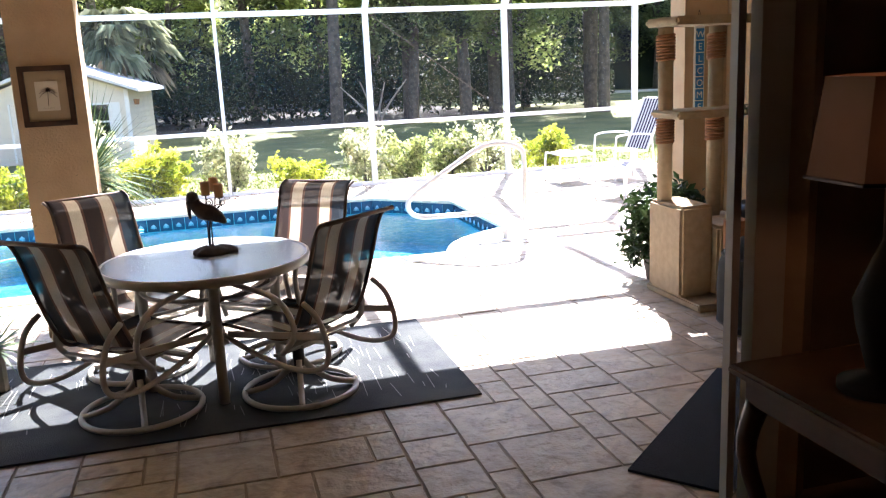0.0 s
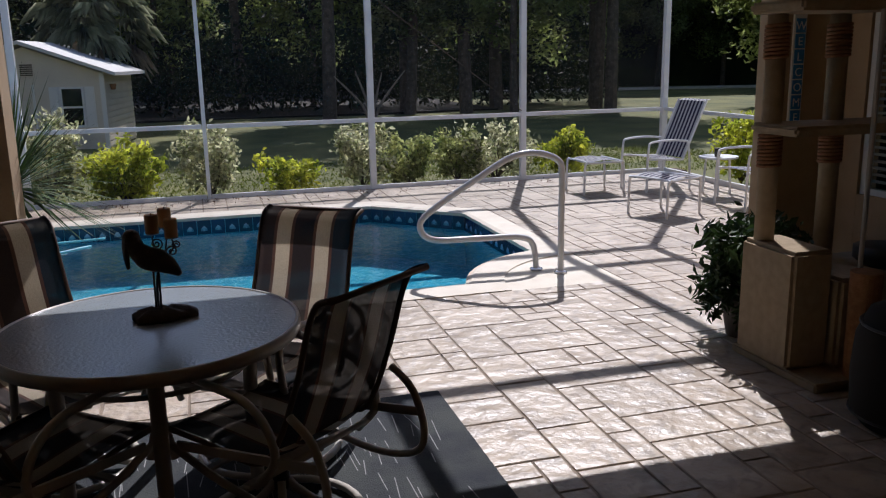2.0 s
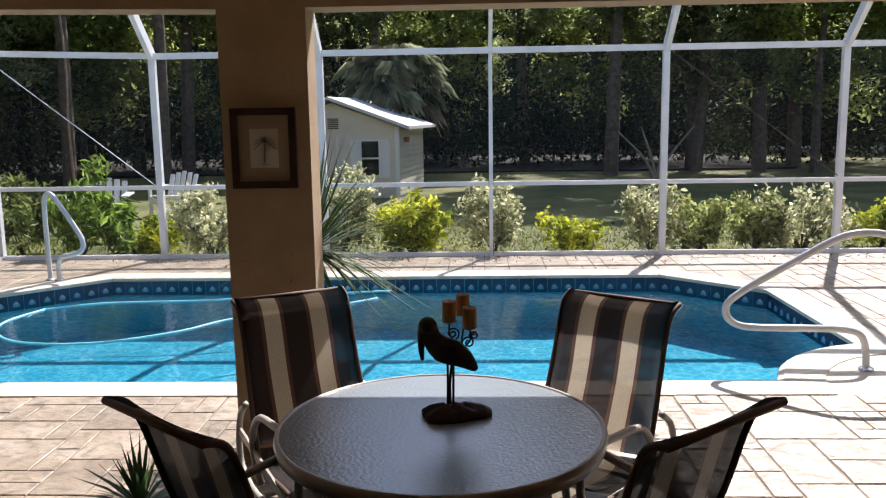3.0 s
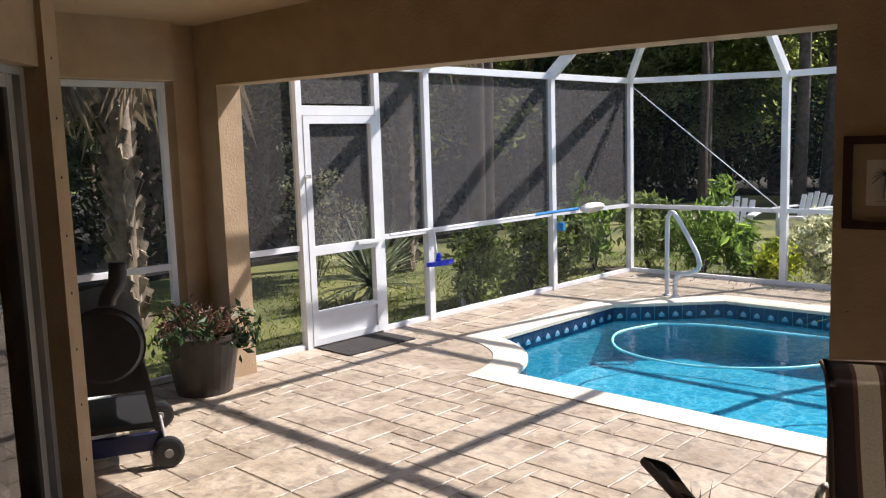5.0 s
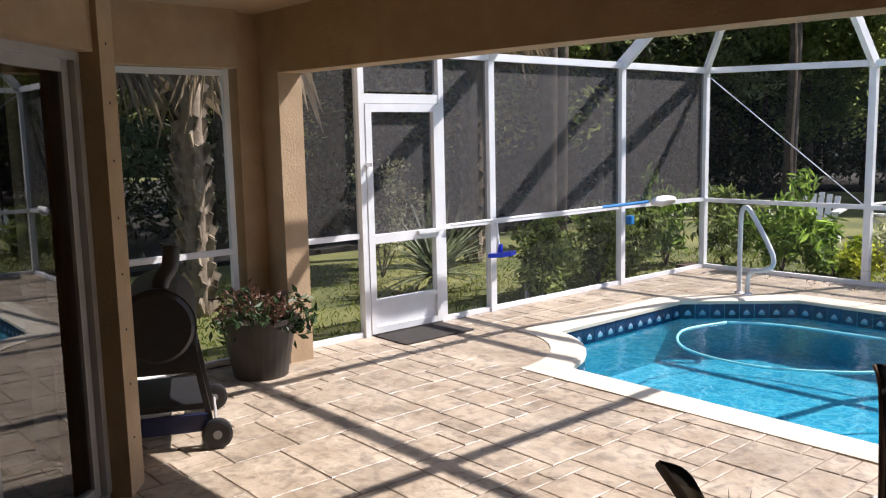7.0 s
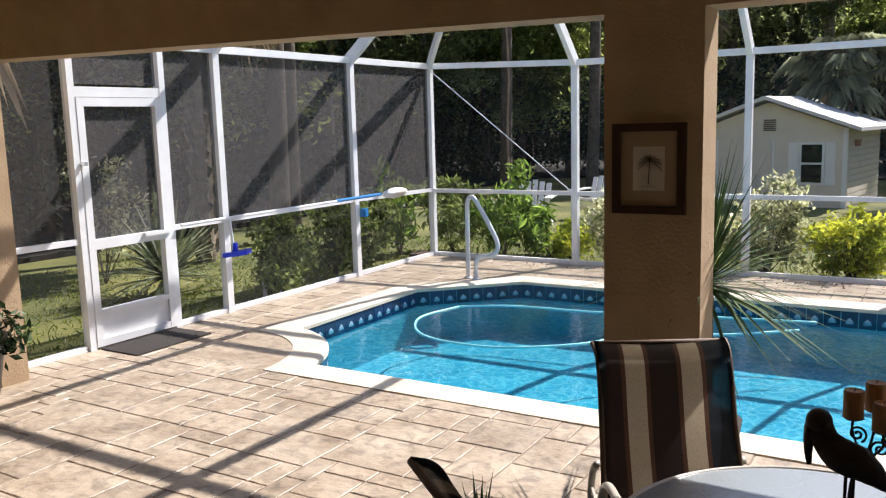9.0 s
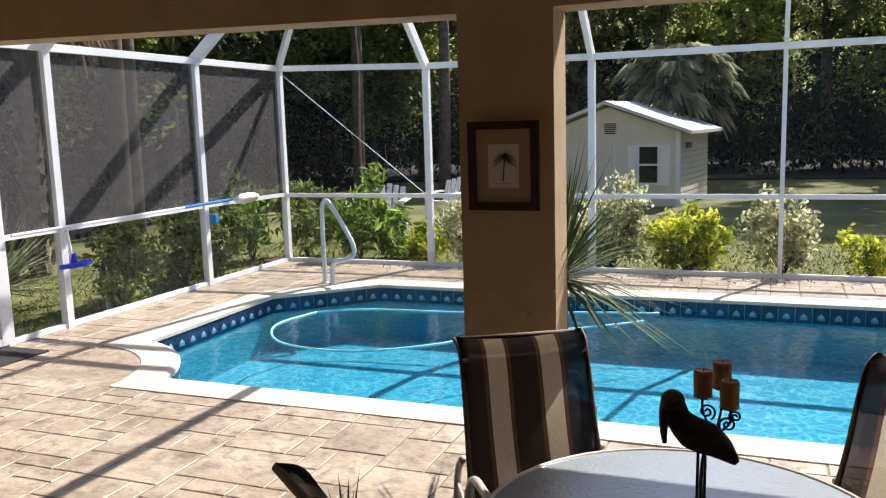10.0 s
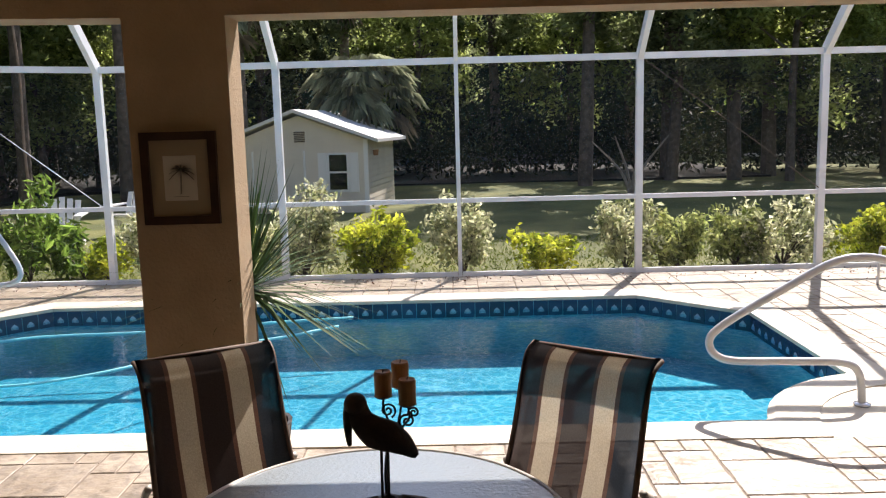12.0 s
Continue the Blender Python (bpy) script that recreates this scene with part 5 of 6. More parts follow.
# ---- shed ----
def shed():
    e = thing("garden_shed", at=(-3.61, 20.31, -0.1), rz=-8, label="beige garden shed with pale gable roof and white trim", category="shed")
    W, D, H, P, RX = 2.25, 2.6, 1.55, 2.08, 0.75
    bm = bmesh.new()
    fr = [(0, 0, 0), (W, 0, 0), (W, 0, H), (RX, 0, P), (-0.70, 0, H), (-0.70, 0, 0)]
    a = [bm.verts.new(p) for p in fr]
    b = [bm.verts.new((x, D, z)) for x, y, z in fr]
    bm.faces.new(a), bm.faces.new(b[::-1])
    for i in range(6):
        bm.faces.new((a[i], b[i], b[(i + 1) % 6], a[(i + 1) % 6]))
    bmesh.ops.recalc_face_normals(bm, faces=bm.faces[:])
    part("wall", bm, M["siding"], e)
    for k in range(13):
        part("siding_board", bar(bmesh.new(), (W + 0.012, 0.03, 0.1 + 0.12 * k), (W + 0.012, D - 0.03, 0.1 + 0.12 * k), 0.024, 0.095), M["siding"], e)
    for x0, x1, z0, z1 in ((RX, W + 0.30, P + 0.06, H - 0.06), (RX, -1.05, P + 0.06, H - 0.06)):
        bm = bmesh.new()
        d = Vector((x1 - x0, 0, z1 - z0))
        n = Vector((0, 0, 0.07))
        vs = [bm.verts.new(p) for p in ((x0, -0.25, z0), (x1, -0.25, z1), (x1, D + 0.2, z1), (x0, D + 0.2, z0))]
        vt = [bm.verts.new(v.co + n) for v in vs]
        bm.faces.new(vs), bm.faces.new(vt[::-1])
        for i in range(4):
            bm.faces.new((vs[i], vt[i], vt[(i + 1) % 4], vs[(i + 1) % 4]))
        bmesh.ops.recalc_face_normals(bm, faces=bm.faces[:])
        part("roof", bm, M["roof"], e)
    w = part("window", B(1.38, 1.86, -0.03, -0.005, 0.45, 1.28), M["white"], e, "white window with dark panes")
    for z in (0.50, 0.89):
        part("pane", B(1.43, 1.81, -0.036, -0.031, z, z + 0.35), M["dark_glass"], w)
    for x in (1.18, 1.87):
        part("shutter", B(x, x + 0.19, -0.03, -0.004, 0.45, 1.28), M["white"], e)
    v = part("vent", B(0.66, 0.94, -0.02, -0.004, 1.50, 1.76), M["siding"], e)
    for k in range(6):
        part("slat", bar(bmesh.new(), (0.68, -0.03, 1.53 + 0.04 * k), (0.92, -0.03, 1.53 + 0.04 * k), 0.02, 0.022), M["bark"], v)
    d = part("door", B(-0.25, 0.85, -0.02, -0.004, 0.05, 1.30), M["siding"], e)
    for x in (-0.29, 0.86):
        part("door_trim", B(x, x + 0.04, -0.03, -0.004, 0.05, 1.34), M["white"], d)
    part("corner_trim", B(W - 0.07, W + 0.02, -0.02, -0.002, 0, H), M["white"], e)
    lampb = part("wall_lamp", lathe(bmesh.new(), [(0.05, 0), (0.07, 0.12)], 10, (W + 0.12, 0.3, 1.2)), M["rope"], e)


shed()


# ---- plants ----
def bush(name, at, r, h, leaf, size, n, rng, label, group="", droop=0.0):
    """Leaf clusters along stems that fan out from the ground, so that the outline is uneven."""
    e = thing(name, at=at, label=label, category="bush", group=group)
    bm = bmesh.new()
    cs = []
    for k in range(max(8, n // 3)):
        a = rng.uniform(0, 6.28)
        q = math.sqrt(rng.uniform(0, 1))
        top = h * (1.05 - 0.45 * q * q) * rng.uniform(0.62, 1.12)
        tip = np.array([math.cos(a) * r * q, math.sin(a) * r * q, top])
        tube(bm, [(0, 0, 0), (tip[0] * 0.45, tip[1] * 0.45, top * 0.5), tuple(tip)], 0.009, 4, r1=0.003)
        for t in (0.35, 0.6, 0.8, 0.95, 1.0):
            m = int(rng.uniform(16, 30))
            p = np.array([tip[0] * (0.45 + 0.55 * t), tip[1] * (0.45 + 0.55 * t), top * t])
            cs.append(p + rng.normal(size=(m, 3)) * np.array([0.07, 0.07, 0.05]) * (0.7 + 0.6 * r))
    part("stem", bm, M["bark"], e)
    c = np.concatenate(cs)
    c[:, 2] = np.maximum(c[:, 2], 0.03)
    leaf_part("leaves", c, size, M[leaf], rng, e, droop=droop, aspect=0.5 if size < 0.1 else 0.28)
    return e


rng = np.random.default_rng(11)
for at, r, h, leaf, n, lab in HEDGE:
    bush("shrub", (*at, -0.1), r, h, leaf, 0.09, n, rng, lab, "shrubs along the screen")


def frond(bm_v, bm_f, base, yaw, length, lift, droop, width, n=11, fan=False):
    """A feather frond: paired leaflets on a drooping rib."""
    pts = []
    for k in range(n + 1):
        t = k / n
        rr = length * t
        pts.append(Vector((base[0] + math.cos(yaw) * rr * (1 - 0.15 * t), base[1] + math.sin(yaw) * rr * (1 - 0.15 * t), base[2] + lift * rr - droop * length * t * t)))
    side = Vector((-math.sin(yaw), math.cos(yaw), 0))
    for k in range(1, n):
        w = width * math.sin(math.pi * (0.15 + 0.8 * k / n))
        d = (pts[k + 1] - pts[k])
        for s in (-1, 1):
            i = len(bm_v)
            tip = pts[k] + side * s * w + d * 1.3 - Vector((0, 0, 0.35 * w))
            bm_v += [pts[k], pts[k] + d * 0.8, tip]
            bm_f.append((i, i + 1, i + 2))


def palm_crown(name, at, count, length, lift, droop, width, material, parent, rng, label="", n=11):
    V, F = [], []
    for k in range(count):
        frond(V, F, at, rng.uniform(0, 6.28), length * rng.uniform(0.75, 1.15), lift * rng.uniform(-0.3, 1.3), droop * rng.uniform(0.7, 1.3), width, n)
    me = bpy.data.meshes.new(name)
    me.from_pydata(V, [], F)
    me.materials.append(M[material])
    ob = new(name, me)
    ob.parent = parent
    return tagged(ob, label)


def spiky(name, at, count, length, material, rng, label, cat="plant", w=0.03, stem=0.0, spread=1.0):
    """A rosette of sword leaves."""
    e = thing(name, at=at, label=label, category=cat)
    V, F = [], []
    for k in range(count):
        a = rng.uniform(0, 6.28)
        el = math.radians(rng.uniform(-12 - 18 * (stem > 0.5), 88) if spread else 45)
        L = length * rng.uniform(0.75, 1.1)
        d = Vector((math.cos(a) * math.cos(el), math.sin(a) * math.cos(el), math.sin(el)))
        s = Vector((-math.sin(a), math.cos(a), 0)) * w / 2
        p0 = Vector((0, 0, stem))
        p1 = p0 + d * L * 0.5
        p2 = p0 + d * L - Vector((0, 0, 0.12 * L * math.cos(el)))
        i = len(V)
        V += [p0 - s, p0 + s, p1 + s, p1 - s, p2]
        F += [(i, i + 1, i + 2, i + 3), (i + 3, i + 2, i + 4)]
    me = bpy.data.meshes.new("leaves")
    me.from_pydata(V, [], F)
    me.materials.append(M[material])
    ob = new("leaves", me)
    ob.parent = e
    if stem:
        part("trunk", tube(bmesh.new(), [(0, 0, 0), (0, 0, stem)], 0.05, 8), M["palm_bark"], e)
    return e


bush("white_flowered_shrub", (-8.5, 8.75, -0.1), 0.7, 1.75, "lf_var", 0.07, 30, rng, "sparse tall shrub with pale flowers outside the door")
spiky("yucca", (-7.1, 8.5, -0.1), 190, 1.02, "lf_yucca", rng, "large spiky variegated yucca outside the door", w=0.045, stem=0.25)
e = spiky("spiky_palm", (-0.60, 6.15, 0), 240, 0.68, "lf_spiky", rng, "spiky narrow-leaved potted palm behind the column", w=0.015, stem=0.98)
part("pot", lathe(bmesh.new(), [(0.14, 0), (0.19, 0.32), (0.17, 0.32), (0.16, 0.27)], 20), M["pot"], e)
spiky("potted_cactus", (-0.98, 4.62, 0.0), 60, 0.30, "lf_palm", rng, "small spiky plant beside the patio chair", w=0.02, stem=0.25)
for x, y, r, h, lf in ((-4.9, 12.5, 0.55, 1.15, "lf_bright"), (-4.3, 12.7, 0.40, 0.75, "lf_bright"), (-5.8, 12.6, 0.55, 1.2, "lf_mid"), (-6.3, 12.0, 0.5, 1.25, "lf_bright")):
    e = bush("philodendron", (x, y, -0.1), r, h, lf, 0.18, 22, rng, "lush broad-leaved green plant at the cage corner", "broad-leaved plants", droop=0.4)


def adirondack(name="garden_chair"):
    e = thing(name, label="white slatted garden chair on the far lawn", category="chair", group="white garden chairs")
    for k in range(5):
        y = -0.22 + 0.11 * k
        part("back_slat", bar(bmesh.new(), (-0.20, y, 0.30), (-0.42, y * 1.1, 0.82 - abs(k - 2) * 0.03), 0.085, 0.02), M["white"], e)
    for k in range(5):
        part("seat_slat", B(-0.2 + 0.11 * k, -0.11 + 0.11 * k, -0.26, 0.26, 0.33 + 0.02 * k, 0.35 + 0.02 * k), M["white"], e)
    for s in (-1, 1):
        part("armrest", B(-0.36, 0.36, s * 0.33 - 0.06, s * 0.33 + 0.06, 0.55, 0.575), M["white"], e)
        part("front_leg", B(0.26, 0.33, s * 0.31 - 0.02, s * 0.31 + 0.02, 0, 0.55), M["white"], e)
        part("side_board", bar(bmesh.new(), (0.33, s * 0.28, 0.36), (-0.5, s * 0.28, 0.05), 0.025, 0.1), M["white"], e)
    return e


place_copies(adirondack(), [(-5.8, 15.3, -0.1, -75), (-5.25, 16.9, -0.1, -100)])


def fan_crown(name, z, count, reach, material, parent, rng, lift=(-0.35, 1.1), blades=15, blade=0.75, wide=0.026, label=""):
    """Stalks that end in drooping fans of narrow blades."""
    V, F = [], []
    for k in range(count):
        yaw, el = rng.uniform(0, 6.28), rng.uniform(*lift)
        out = Vector((math.cos(yaw), math.sin(yaw), 0))
        side = Vector((-math.sin(yaw), math.cos(yaw), 0))
        L = reach * rng.uniform(0.75, 1.1)
        hub = Vector((0, 0, z)) + (out * math.cos(el) + Vector((0, 0, math.sin(el)))) * L - Vector((0, 0, 0.18 * L))
        root = Vector((0, 0, z))
        i = len(V)
        V += [root - side * 0.02, root + side * 0.02, hub + side * 0.012, hub - side * 0.012]
        F.append((i, i + 1, i + 2, i + 3))
        fwd = (out * math.cos(el * 0.6 - 0.4) + Vector((0, 0, math.sin(el * 0.6 - 0.4))))
        for j in range(blades):
            a = (j / (blades - 1) - 0.5) * 3.6
            d = fwd * math.cos(a) + side * math.sin(a)
            B_ = blade * rng.uniform(0.8, 1.1) * (1 - 0.12 * abs(a))
            w = d.cross(Vector((0, 0, 1)) + out * 0.3).normalized() * wide
            m = hub + d * B_ * 0.55
            t = hub + d * B_ * 0.9 - Vector((0, 0, B_ * rng.uniform(0.25, 0.55)))
            i = len(V)
            V += [hub, m - w, t, m + w]
            F += [(i, i + 1, i + 2), (i, i + 2, i + 3)]
    me = bpy.data.meshes.new(name)
    me.from_pydata(V, [], F)
    me.materials.append(M[material])
    ob = new(name, me)
    ob.parent = parent
    return tagged(ob, label)


def sabal(name, at, height, rng, label, trunk_r=0.15, crown=1.6, boots=True, skirt=26, fans=34, hang=1.0):
    e = thing(name, at=at, label=label, category="palm tree")
    part("trunk", tube(bmesh.new(), smooth_path([(0, 0, -0.1), (0.05, 0, height * 0.5), (0.0, 0.05, height)], 6), trunk_r, 12, r1=trunk_r * 0.95), M["palm_bark"], e, smooth=True)
    if boots:
        bm = bmesh.new()
        rows = int(height / 0.125)
        for j in range(rows):
            for k in range(7):
                a = 6.283 * (k + 0.5 * (j % 2)) / 7 + rng.uniform(-0.15, 0.15)
                z = 0.05 + j * 0.125 + rng.uniform(-0.02, 0.02)
                c, s = math.cos(a), math.sin(a)
                out = trunk_r + rng.uniform(0.035, 0.085)
                a2 = a + (0.32 if (j + k) % 2 else -0.32)
                bar(bm, (c * trunk_r * 0.92, s * trunk_r * 0.92, z), (math.cos(a2) * out, math.sin(a2) * out, z + rng.uniform(0.13, 0.20)), 0.022, rng.uniform(0.06, 0.095))
        part("leaf_boots", bm, M["lf_boot"], e)
    fan_crown("crown", height, fans, crown * 0.62, "lf_sabal", e, rng, blade=crown * 0.5)
    if skirt:
        fan_crown("dead_fronds", height - 0.1, skirt, crown * 0.62 * hang, "lf_dry", e, rng, lift=(-0.75 - 0.5 * (hang > 1), -0.1 - 0.7 * (hang > 1)), blades=16, blade=crown * 0.5, wide=0.011, label="dry hanging fans")
    return e


sabal("sabal_palm", (-8.0, 5.95, -0.1), 5.2, rng, "cabbage palm with rough booted trunk beside the lawn", trunk_r=0.125, crown=1.5, skirt=12, fans=14, hang=2.3)
sabal("sabal_palm", (-8.6, 10.5, -0.1), 4.4, rng, "taller cabbage palm with drooping dry fronds", trunk_r=0.13)
sabal("sabal_palm", (-1.75, 23.4, -0.1), 2.75, rng, "low cabbage palm with full crown behind the shed", trunk_r=0.12, crown=1.6, boots=False, skirt=4, fans=44)
for x, y, h in ((-5.6, 26.5, 5.2), (-2.9, 29, 6.3)):
    sabal("sabal_palm", (x, y, -0.1), h, rng, "tall cabbage palm behind the shed", crown=1.5, boots=False, skirt=6, fans=20)


# woods: a few tree shapes, repeated
def tree_shape(label, h, r, trunk_r, leaf, n, rng, low=0.35):
    e = thing("tree", label=label, category="tree", group="woodland trees")
    bm = tube(bmesh.new(), smooth_path([(0, 0, -0.2), (rng.uniform(-.2, .2), rng.uniform(-.2, .2), h * 0.5), (rng.uniform(-.4, .4), rng.uniform(-.4, .4), h * 0.92)], 5), trunk_r, 8, r1=trunk_r * 0.3)
    part("trunk", bm, M["bark"], e)
    for k in range(7):
        a, z = rng.uniform(0, 6.28), h * rng.uniform(low, 0.85)
        bm = tube(bmesh.new(), smooth_path([(0, 0, z), (math.cos(a) * r * 0.4, math.sin(a) * r * 0.4, z + 0.4), (math.cos(a) * r * 0.85, math.sin(a) * r * 0.85, z + 0.9)], 3), trunk_r * 0.35, 5, r1=0.02)
        part("branch", bm, M["bark"], e)
    c = np.concatenate([clumps(rng, int(n * 0.42), 200, (r, r, h * (1 - low) / 2), 0.62) * np.array([1, 1, 0.96]), clumps(rng, int(n * 0.3), 110, (r * 1.1, r * 1.1, h * (1 - low) / 2), 0.30)])
    c[:, 2] += h * low
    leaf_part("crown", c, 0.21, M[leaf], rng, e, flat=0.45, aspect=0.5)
    return e


shapes = [tree_shape("broad dark green woodland tree", 8.5, 2.6, 0.20, "lf_shaded", 120, rng, 0.24),
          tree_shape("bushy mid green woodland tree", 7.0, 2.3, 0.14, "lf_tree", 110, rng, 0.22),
          # The pine takes the darker leaf colour to deepen the woods' shade.
          tree_shape("tall slim dark pine", 12.0, 2.0, 0.22, "lf_shaded", 80, rng, 0.36),
          tree_shape("tall broad tree, high canopy added to shade the lawn", 14.0, 3.0, 0.24, "lf_tree", 150, rng, 0.50)]
spots = []
for k in range(15):
    spots.append((-26 + k * 3.6 + rng.uniform(-1, 1), rng.uniform(25.5, 28), k % 3))
for k in range(17):
    spots.append((-34 + k * 4.2 + rng.uniform(-1, 1), rng.uniform(30, 36), (k + 1) % 3))
for k in range(13):
    spots.append((rng.uniform(-15.5, -12), -6 + k * 2.9, (0, 2, 0, 1)[k % 4]))
for k in range(10):
    spots.append((rng.uniform(-22, -18), -4 + k * 3.6, k % 2))
for k in range(7):
    spots.append((17 + k * 3.0 + rng.uniform(-1, 1), 22 - k * 2.5, (k + 1) % 3))
# High canopies added to throw shade on the lawn, clear of the shed.
for k in range(16):
    x = -24 + k * 3.1 + rng.uniform(-0.8, 0.8)
    if not -9 < x < 4.5:
        spots.append((x, rng.uniform(27.5, 30.5), 3))
# Extra pines whose high crowns also shade the lawn.
for k in range(4):
    spots.append((4.4 + k * 4.1 + rng.uniform(-0.5, 0.5), rng.uniform(25.8, 27.5), 2))
CLEAR = (0.485, 0.64)  # bearings of the clearing through which the road shows


def in_clear(x, y):
    return CLEAR[0] < math.atan2(x - 0.4, y - 1.2) < CLEAR[1] and y < 46


spots = [s for s in spots if not (-5.5 < s[0] < 1 and s[1] < 24) and not in_clear(s[0], s[1])]
spots = [(x, y + 5.5 if -5 < x < 4 and y < 31 else y, k) for x, y, k in spots]
spots += [(21.0, 42.0, 1), (23.8, 41.2, 0), (26.8, 39.9, 1), (29.8, 38.6, 0)]
seen_kind = set()
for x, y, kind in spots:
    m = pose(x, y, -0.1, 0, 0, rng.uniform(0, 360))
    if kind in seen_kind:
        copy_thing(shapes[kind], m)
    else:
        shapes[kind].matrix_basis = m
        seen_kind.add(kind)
for x, y in ((-9.2, 21.0), (-10.5, 14.5), (-9.0, 12.5), (-12.0, 17.5), (-7.5, 22.5)):
    e = thing("pine_tree", at=(x, y, -0.1), label="tall bare pine trunk with high crown", category="tree", group="pines beyond the lawn")
    part("trunk", tube(bmesh.new(), smooth_path([(0, 0, -0.1), (0.1, 0, 4), (0, 0.1, 9)], 5), 0.17, 10, r1=0.1), M["bark"], e, smooth=True)
    c = clumps(rng, 26, 36, (1.5, 1.5, 1.3), 0.8)
    c[:, 2] += 7.4
    leaf_part("crown", c, 0.17, M["lf_shaded"], rng, e)

# This pale stem stands in for the sunlit edge of the pine trunk.
vine = tube(bmesh.new(), smooth_path([(-9.2 + 0.19, 21.0 - 0.16, 0.1), (-9.02, 20.8, 1.5), (-8.98, 20.82, 3.0), (-9.03, 20.78, 5.0), (-8.97, 20.85, 7.0)], 5), 0.035, 6, r1=0.02)
tagged(mesh_ob("vine", vine, M["bark_lit"]), "pale stem painted as the sunlit edge of a pine trunk", "vine")

# bare forked tree on the far lawn
e = thing("bare_tree", at=(4.6, 22.0, -0.1), label="small bare forked tree at the wood's edge", category="tree")
bm = bmesh.new()
for a, L in ((-0.9, 1.15), (-0.3, 1.25), (0.25, 1.2), (0.8, 1.25)):
    tube(bm, smooth_path([(0, 0, -0.05), (math.sin(a) * 0.3, 0, 0.6), (math.sin(a) * L, 0.1, L * 1.15)], 4), 0.05, 6, r1=0.015)
part("branches", bm, M["palm_bark"], e)

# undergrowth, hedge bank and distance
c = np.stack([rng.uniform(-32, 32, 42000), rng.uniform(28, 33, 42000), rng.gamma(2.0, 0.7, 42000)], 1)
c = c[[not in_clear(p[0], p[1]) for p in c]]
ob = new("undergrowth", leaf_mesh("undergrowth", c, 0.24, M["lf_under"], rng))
tagged(ob, "dense undergrowth, leaves coloured dark for the woods' shade", kind="stuff")
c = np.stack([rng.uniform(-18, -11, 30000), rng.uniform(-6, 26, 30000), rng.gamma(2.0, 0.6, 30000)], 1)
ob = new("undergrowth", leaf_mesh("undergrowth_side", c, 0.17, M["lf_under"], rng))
tagged(ob, "undergrowth beside the lawn, leaves coloured dark as shade", kind="stuff")
# Slabs added over the lawn; their dark colour stands for tree shade.
M["litter"] = mat("shade-dark woods ground", (0.008, 0.007, 0.005), 0.95, color2=(0.024, 0.019, 0.012), scale=2.5, bump=1.0, bump_scale=12)
fl = tagged(new("forest_floor"), "ground under the woods, coloured dark for tree shade", kind="structure")
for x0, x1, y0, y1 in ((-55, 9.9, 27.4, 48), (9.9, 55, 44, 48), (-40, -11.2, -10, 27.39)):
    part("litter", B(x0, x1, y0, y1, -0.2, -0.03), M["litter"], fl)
# Upright sheet whose near-black colour stands for deep shade between far trees.
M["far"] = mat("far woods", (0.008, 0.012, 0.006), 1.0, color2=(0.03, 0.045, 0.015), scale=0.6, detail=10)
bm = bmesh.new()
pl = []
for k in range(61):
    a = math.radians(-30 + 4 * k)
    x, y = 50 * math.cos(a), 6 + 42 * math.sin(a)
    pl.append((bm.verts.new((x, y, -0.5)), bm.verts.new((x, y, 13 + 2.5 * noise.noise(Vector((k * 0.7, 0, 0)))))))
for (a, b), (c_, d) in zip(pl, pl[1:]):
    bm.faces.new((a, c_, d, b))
tagged(mesh_ob("backdrop", bm, M["far"]), "backdrop sheet coloured dark as the shaded depth of woods", kind="structure")
tagged(mesh_ob("path", prism([(14.0, 40.0), (36, 34.5), (36, 36.3), (14.0, 42.2)], -0.13, -0.02), M["coping"]), "pale road strip beyond the lawn", kind="structure")
# mulch bed under the hedge
tagged(mesh_ob("planting_bed", B(X0 - 0.5, X1 + 0.5, YB + 0.14, 12.15, -0.12, -0.035), M["soil"]), "dark mulch strip along the screen", kind="structure")
M["lf_grass"] = leaf_mat("grass blades", (0.12, 0.17, 0.022), (0.27, 0.31, 0.055))
c = np.concatenate([np.stack([rng.uniform(-7, 9, 16000), rng.uniform(12.15, 15.5, 16000), rng.uniform(-0.12, -0.07, 16000)], 1), np.stack([rng.uniform(-10, -5.75, 9000), rng.uniform(3, 12, 9000), rng.uniform(-0.12, -0.07, 9000)], 1)])
ob = new("grass", leaf_mesh("grass", c, 0.09, M["lf_grass"], rng, droop=-1.2, aspect=0.15))
tagged(ob, "short grass blades on the lawn", kind="stuff")

# ---- pool edge and paving pieces ----
cop = tagged(new("coping"), "cream bullnose pool coping", kind="structure")
n = len(EDGE)
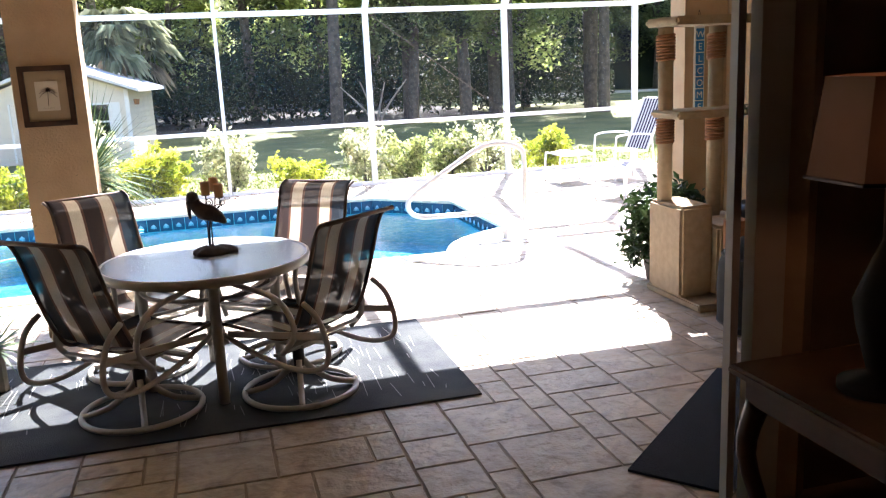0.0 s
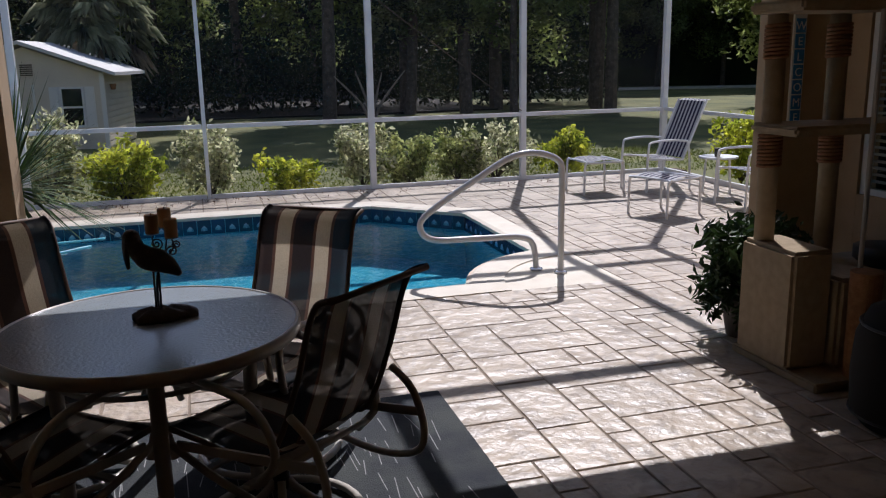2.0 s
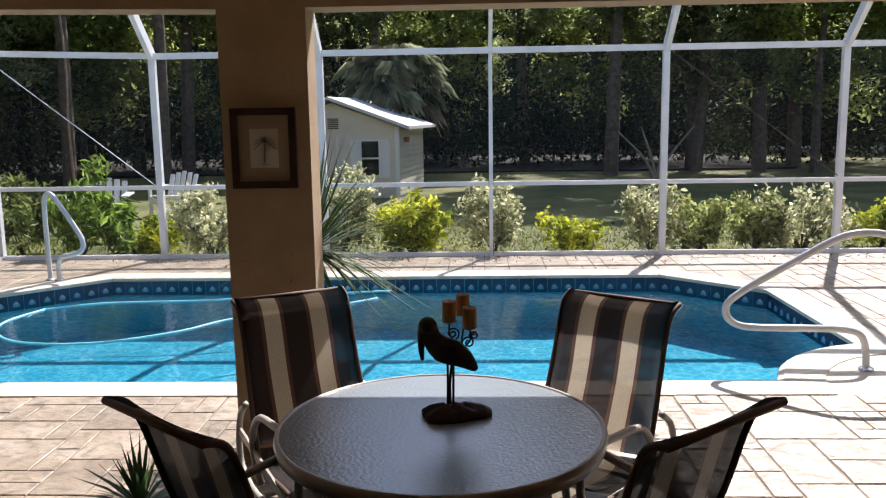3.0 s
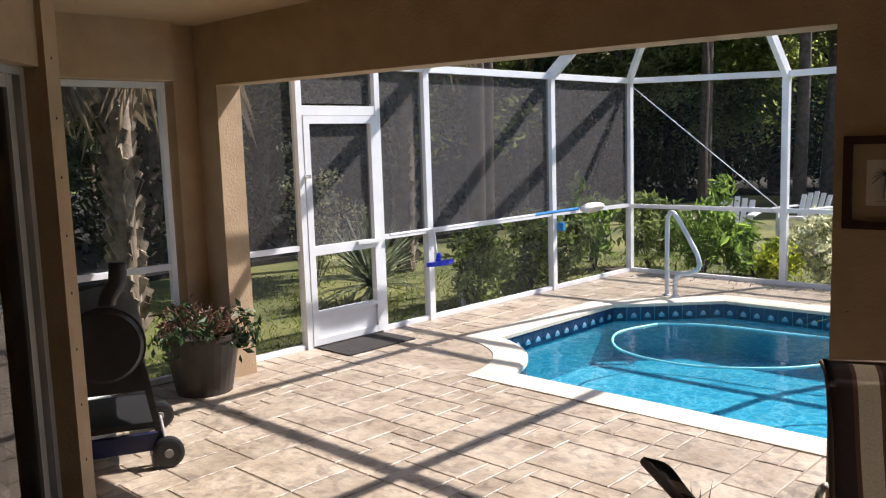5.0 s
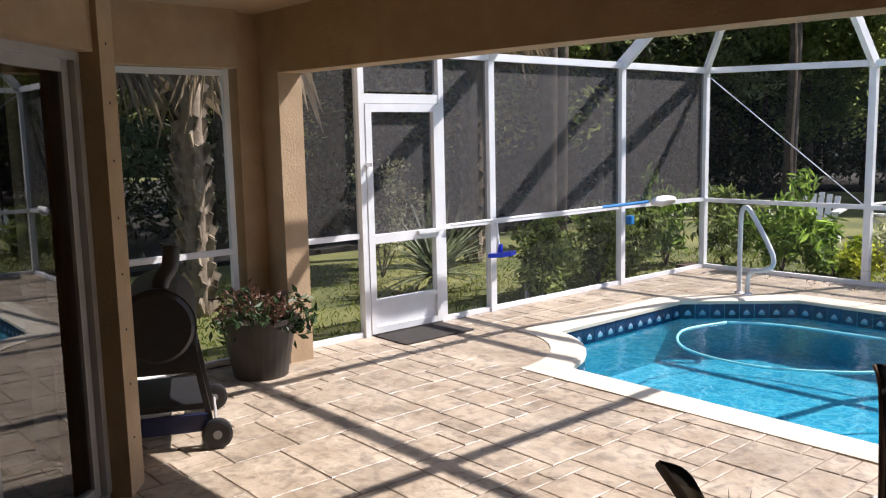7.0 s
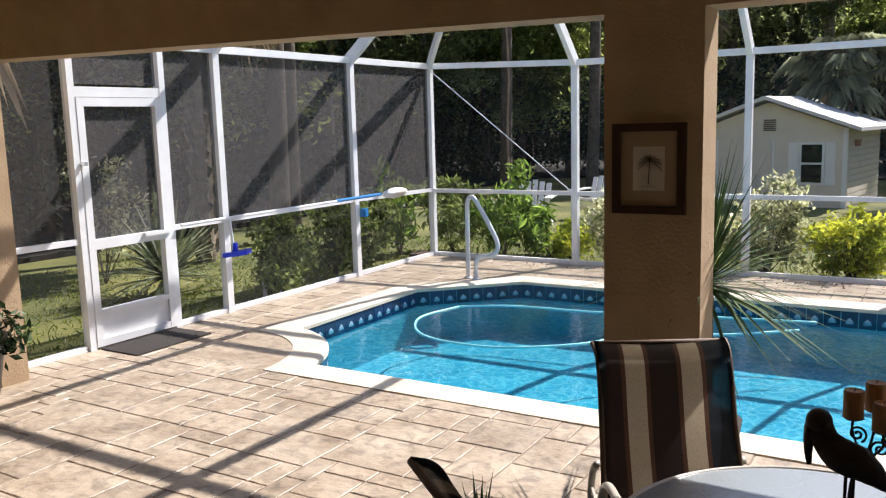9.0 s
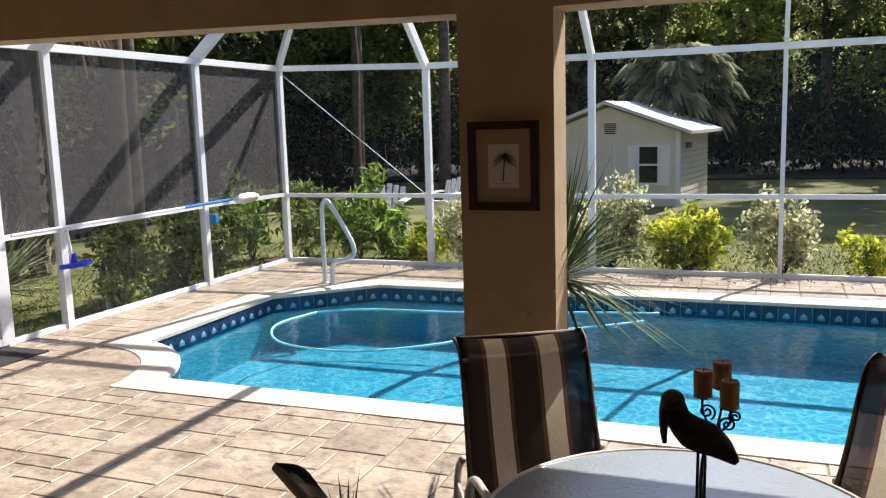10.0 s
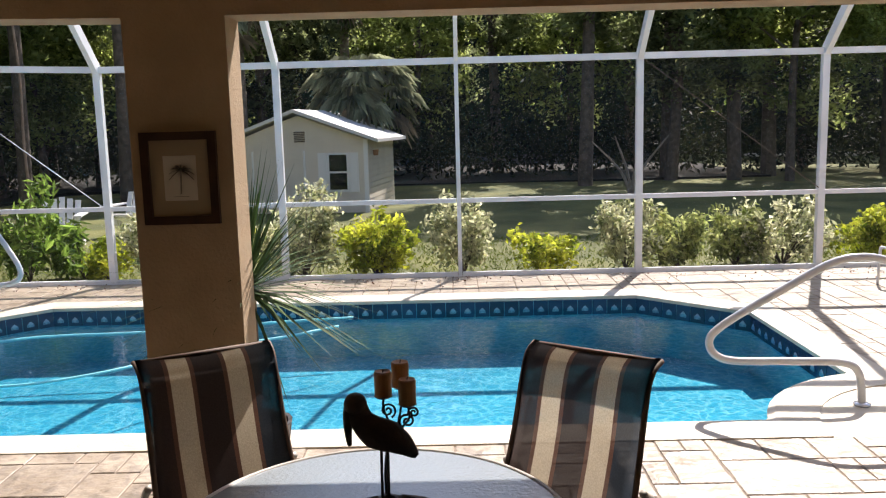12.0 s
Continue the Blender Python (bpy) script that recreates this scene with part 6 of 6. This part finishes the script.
for i in range(n):
    j = (i + 1) % n
    (d0, w0), (d1, w1) = EDGE[i], EDGE[j]
    if (Vector(d0) - Vector(d1)).length + (Vector(w0) - Vector(w1)).length < 0.02:
        continue
    ins = [Vector(w).lerp(Vector(d), -0.06) for w, d in ((w0, d0), (w1, d1))]
    bm = bmesh.new()
    rows = []
    for d, w, wi in ((Vector(d0), Vector(w0), ins[0]), (Vector(d1), Vector(w1), ins[1])):
        m = d.lerp(w, 0.90)
        rows.append([bm.verts.new(p) for p in ((d.x, d.y, -0.03), (d.x, d.y, 0.006), (m.x, m.y, 0.012), (wi.x, wi.y, 0.0), (wi.x, wi.y, -0.03), (w.x, w.y, -0.036))])
    a, b = rows
    for k in range(6):
        bm.faces.new((a[k], b[k], b[(k + 1) % 6], a[(k + 1) % 6]))
    bm.faces.new(a[::-1]), bm.faces.new(b)
    bmesh.ops.recalc_face_normals(bm, faces=bm.faces[:])
    part("coping_stone", bm, M["coping"], cop)

# tile band
bmt = B(0.003, 0.147, -0.003, 0.006, -0.155, -0.005)
tile_me = bpy.data.meshes.new("tile")
bmt.to_mesh(tile_me)
bmt.free()
tile_me.materials.append(M["tile"])
bmt = prism([(0.042, -0.120), (0.108, -0.120), (0.110, -0.098), (0.092, -0.078), (0.075, -0.062), (0.058, -0.078), (0.040, -0.098)], 0.0062, 0.009)
for v in bmt.verts:
    v.co = Vector((v.co.x, v.co.z, v.co.y))
bmesh.ops.recalc_face_normals(bmt, faces=bmt.faces[:])
motif_me = bpy.data.meshes.new("motif")
bmt.to_mesh(motif_me)
bmt.free()
motif_me.materials.append(M["tile_white"])
band = tagged(new("tile_band"), "blue waterline tiles with white fan motif", kind="structure")
for i in range(n):
    (d0, w0), (d1, w1) = EDGE[i], EDGE[(i + 1) % n]
    w0, w1 = Vector(w0), Vector(w1)
    L = (w1 - w0).length
    if L < 0.06:
        continue
    k = max(1, round(L / 0.15))
    d = (w1 - w0) / L
    ang = math.degrees(math.atan2(d.y, d.x))
    for q in range(k):
        p = w0 + (w1 - w0) * q / k
        t_ob = new("tile", tile_me)
        t_ob.parent = band
        t_ob.matrix_basis = pose(p.x, p.y, -0.03, 0, 0, ang) @ Matrix.Diagonal((L / k / 0.15, 1, 1, 1))
        mo = new("tile_motif", motif_me)
        mo.parent = band
        mo.matrix_basis = t_ob.matrix_basis.copy()


# stamped paving: an ashlar pattern laid on a 0.2 m grid, turned a little off the house
def clip(poly, p, nrm, keep):
    """The part of a convex outline on one side of a line."""
    out = []
    for i in range(len(poly)):
        a, b = poly[i], poly[(i + 1) % len(poly)]
        da, db = (a - p).dot(nrm) * keep, (b - p).dot(nrm) * keep
        if da >= 0:
            out.append(a)
        if da * db < 0:
            out.append(a + (b - a) * (da / (da - db)))
    return out


def area(poly):
    return abs(sum(poly[i].x * poly[(i + 1) % len(poly)].y - poly[(i + 1) % len(poly)].x * poly[i].y for i in range(len(poly)))) / 2 if len(poly) > 2 else 0


hole = [Vector(p) for p in ((PX0, PY0), (PX1, PY0), (PX1, PY1 - CUT), (PX1 - CUT, PY1), (PX0 + CUT, PY1), (PX0, PY1 - CUT))]
rp = random.Random(3)
U = 0.135
NX, NY = int((X1 - X0 + 0.1) / U) + 1, int((YB - 2.27) / U) + 2
used = [[False] * NY for _ in range(NX)]
sizes = [(4, 3), (3, 2), (2, 3), (4, 2), (2, 2), (3, 3), (2, 4), (3, 2), (2, 1), (1, 2)]
slabs = []
for jy in range(NY):
    for ix in range(NX):
        if used[ix][jy]:
            continue
        opts = sizes[:]
        rp.shuffle(opts)
        for sx, sy in opts + [(1, 1)]:
            if ix + sx <= NX and jy + sy <= NY and not any(used[ix + a][jy + b] for a in range(sx) for b in range(sy)):
                break
        for a in range(sx):
            for b in range(sy):
                used[ix + a][jy + b] = True
        g_ = 0.0048
        x0, y0 = X0 + ix * U, 2.27 + jy * U
        x1, y1 = min(x0 + sx * U, X1 + 0.08), min(y0 + sy * U, YB + 0.1)
        if x1 - x0 < 0.05 or y1 - y0 < 0.05:
            continue
        rect = [Vector((x0 + g_, y0 + g_)), Vector((x1 - g_, y0 + g_)), Vector((x1 - g_, y1 - g_)), Vector((x0 + g_, y1 - g_))]
        rem = rect
        for i in range(6):
            p, q = hole[i], hole[(i + 1) % 6]
            nrm = Vector(((q - p).y, -(q - p).x)).normalized()
            o = clip(rem, p + nrm * 0.004, nrm, 1)
            if area(o) > 0.002:
                slabs.append(o)
            rem = clip(rem, p + nrm * 0.004, nrm, -1)
            if area(rem) < 0.0005:
                break


def uneven(poly):
    """The outline with its long sides broken and nudged, as a hand-pressed joint runs."""
    out = []
    for i in range(len(poly)):
        a, b = poly[i], poly[(i + 1) % len(poly)]
        k = max(1, int((b - a).length / 0.13))
        nrm = Vector((-(b - a).y, (b - a).x)).normalized()
        out.append(a)
        for j in range(1, k):
            p = a.lerp(b, j / k)
            out.append(p + nrm * (abs(noise.noise(Vector((p.x * 9, p.y * 9, 1)))) * 0.008))
    return out


def slab_bm(bm, poly, h):
    poly = uneven(poly)
    c = sum(poly, Vector((0, 0))) / len(poly)
    lo = [bm.verts.new((p.x, p.y, -0.02)) for p in poly]
    mid = [bm.verts.new((p.x, p.y, h - 0.003)) for p in poly]
    hi = [bm.verts.new((*(p + (c - p).normalized() * 0.004), h)) for p in poly]
    k = len(poly)
    bm.faces.new(hi)
    for i in range(k):
        j = (i + 1) % k
        bm.faces.new((lo[i], lo[j], mid[j], mid[i]))
        bm.faces.new((mid[i], mid[j], hi[j], hi[i]))


slabs.sort(key=lambda s: (s[0] - Vector((0.6, 2.6))).length)
for s in slabs[:300]:
    bm = bmesh.new()
    slab_bm(bm, s, rp.uniform(-0.001, 0.001))
    part("paving_stone", bm, M["paver"], deck)
bm = bmesh.new()
for s in slabs[300:]:
    slab_bm(bm, s, rp.uniform(-0.001, 0.001))
tagged(part("paving_rest", bm, M["paver"], deck), kind="stuff")
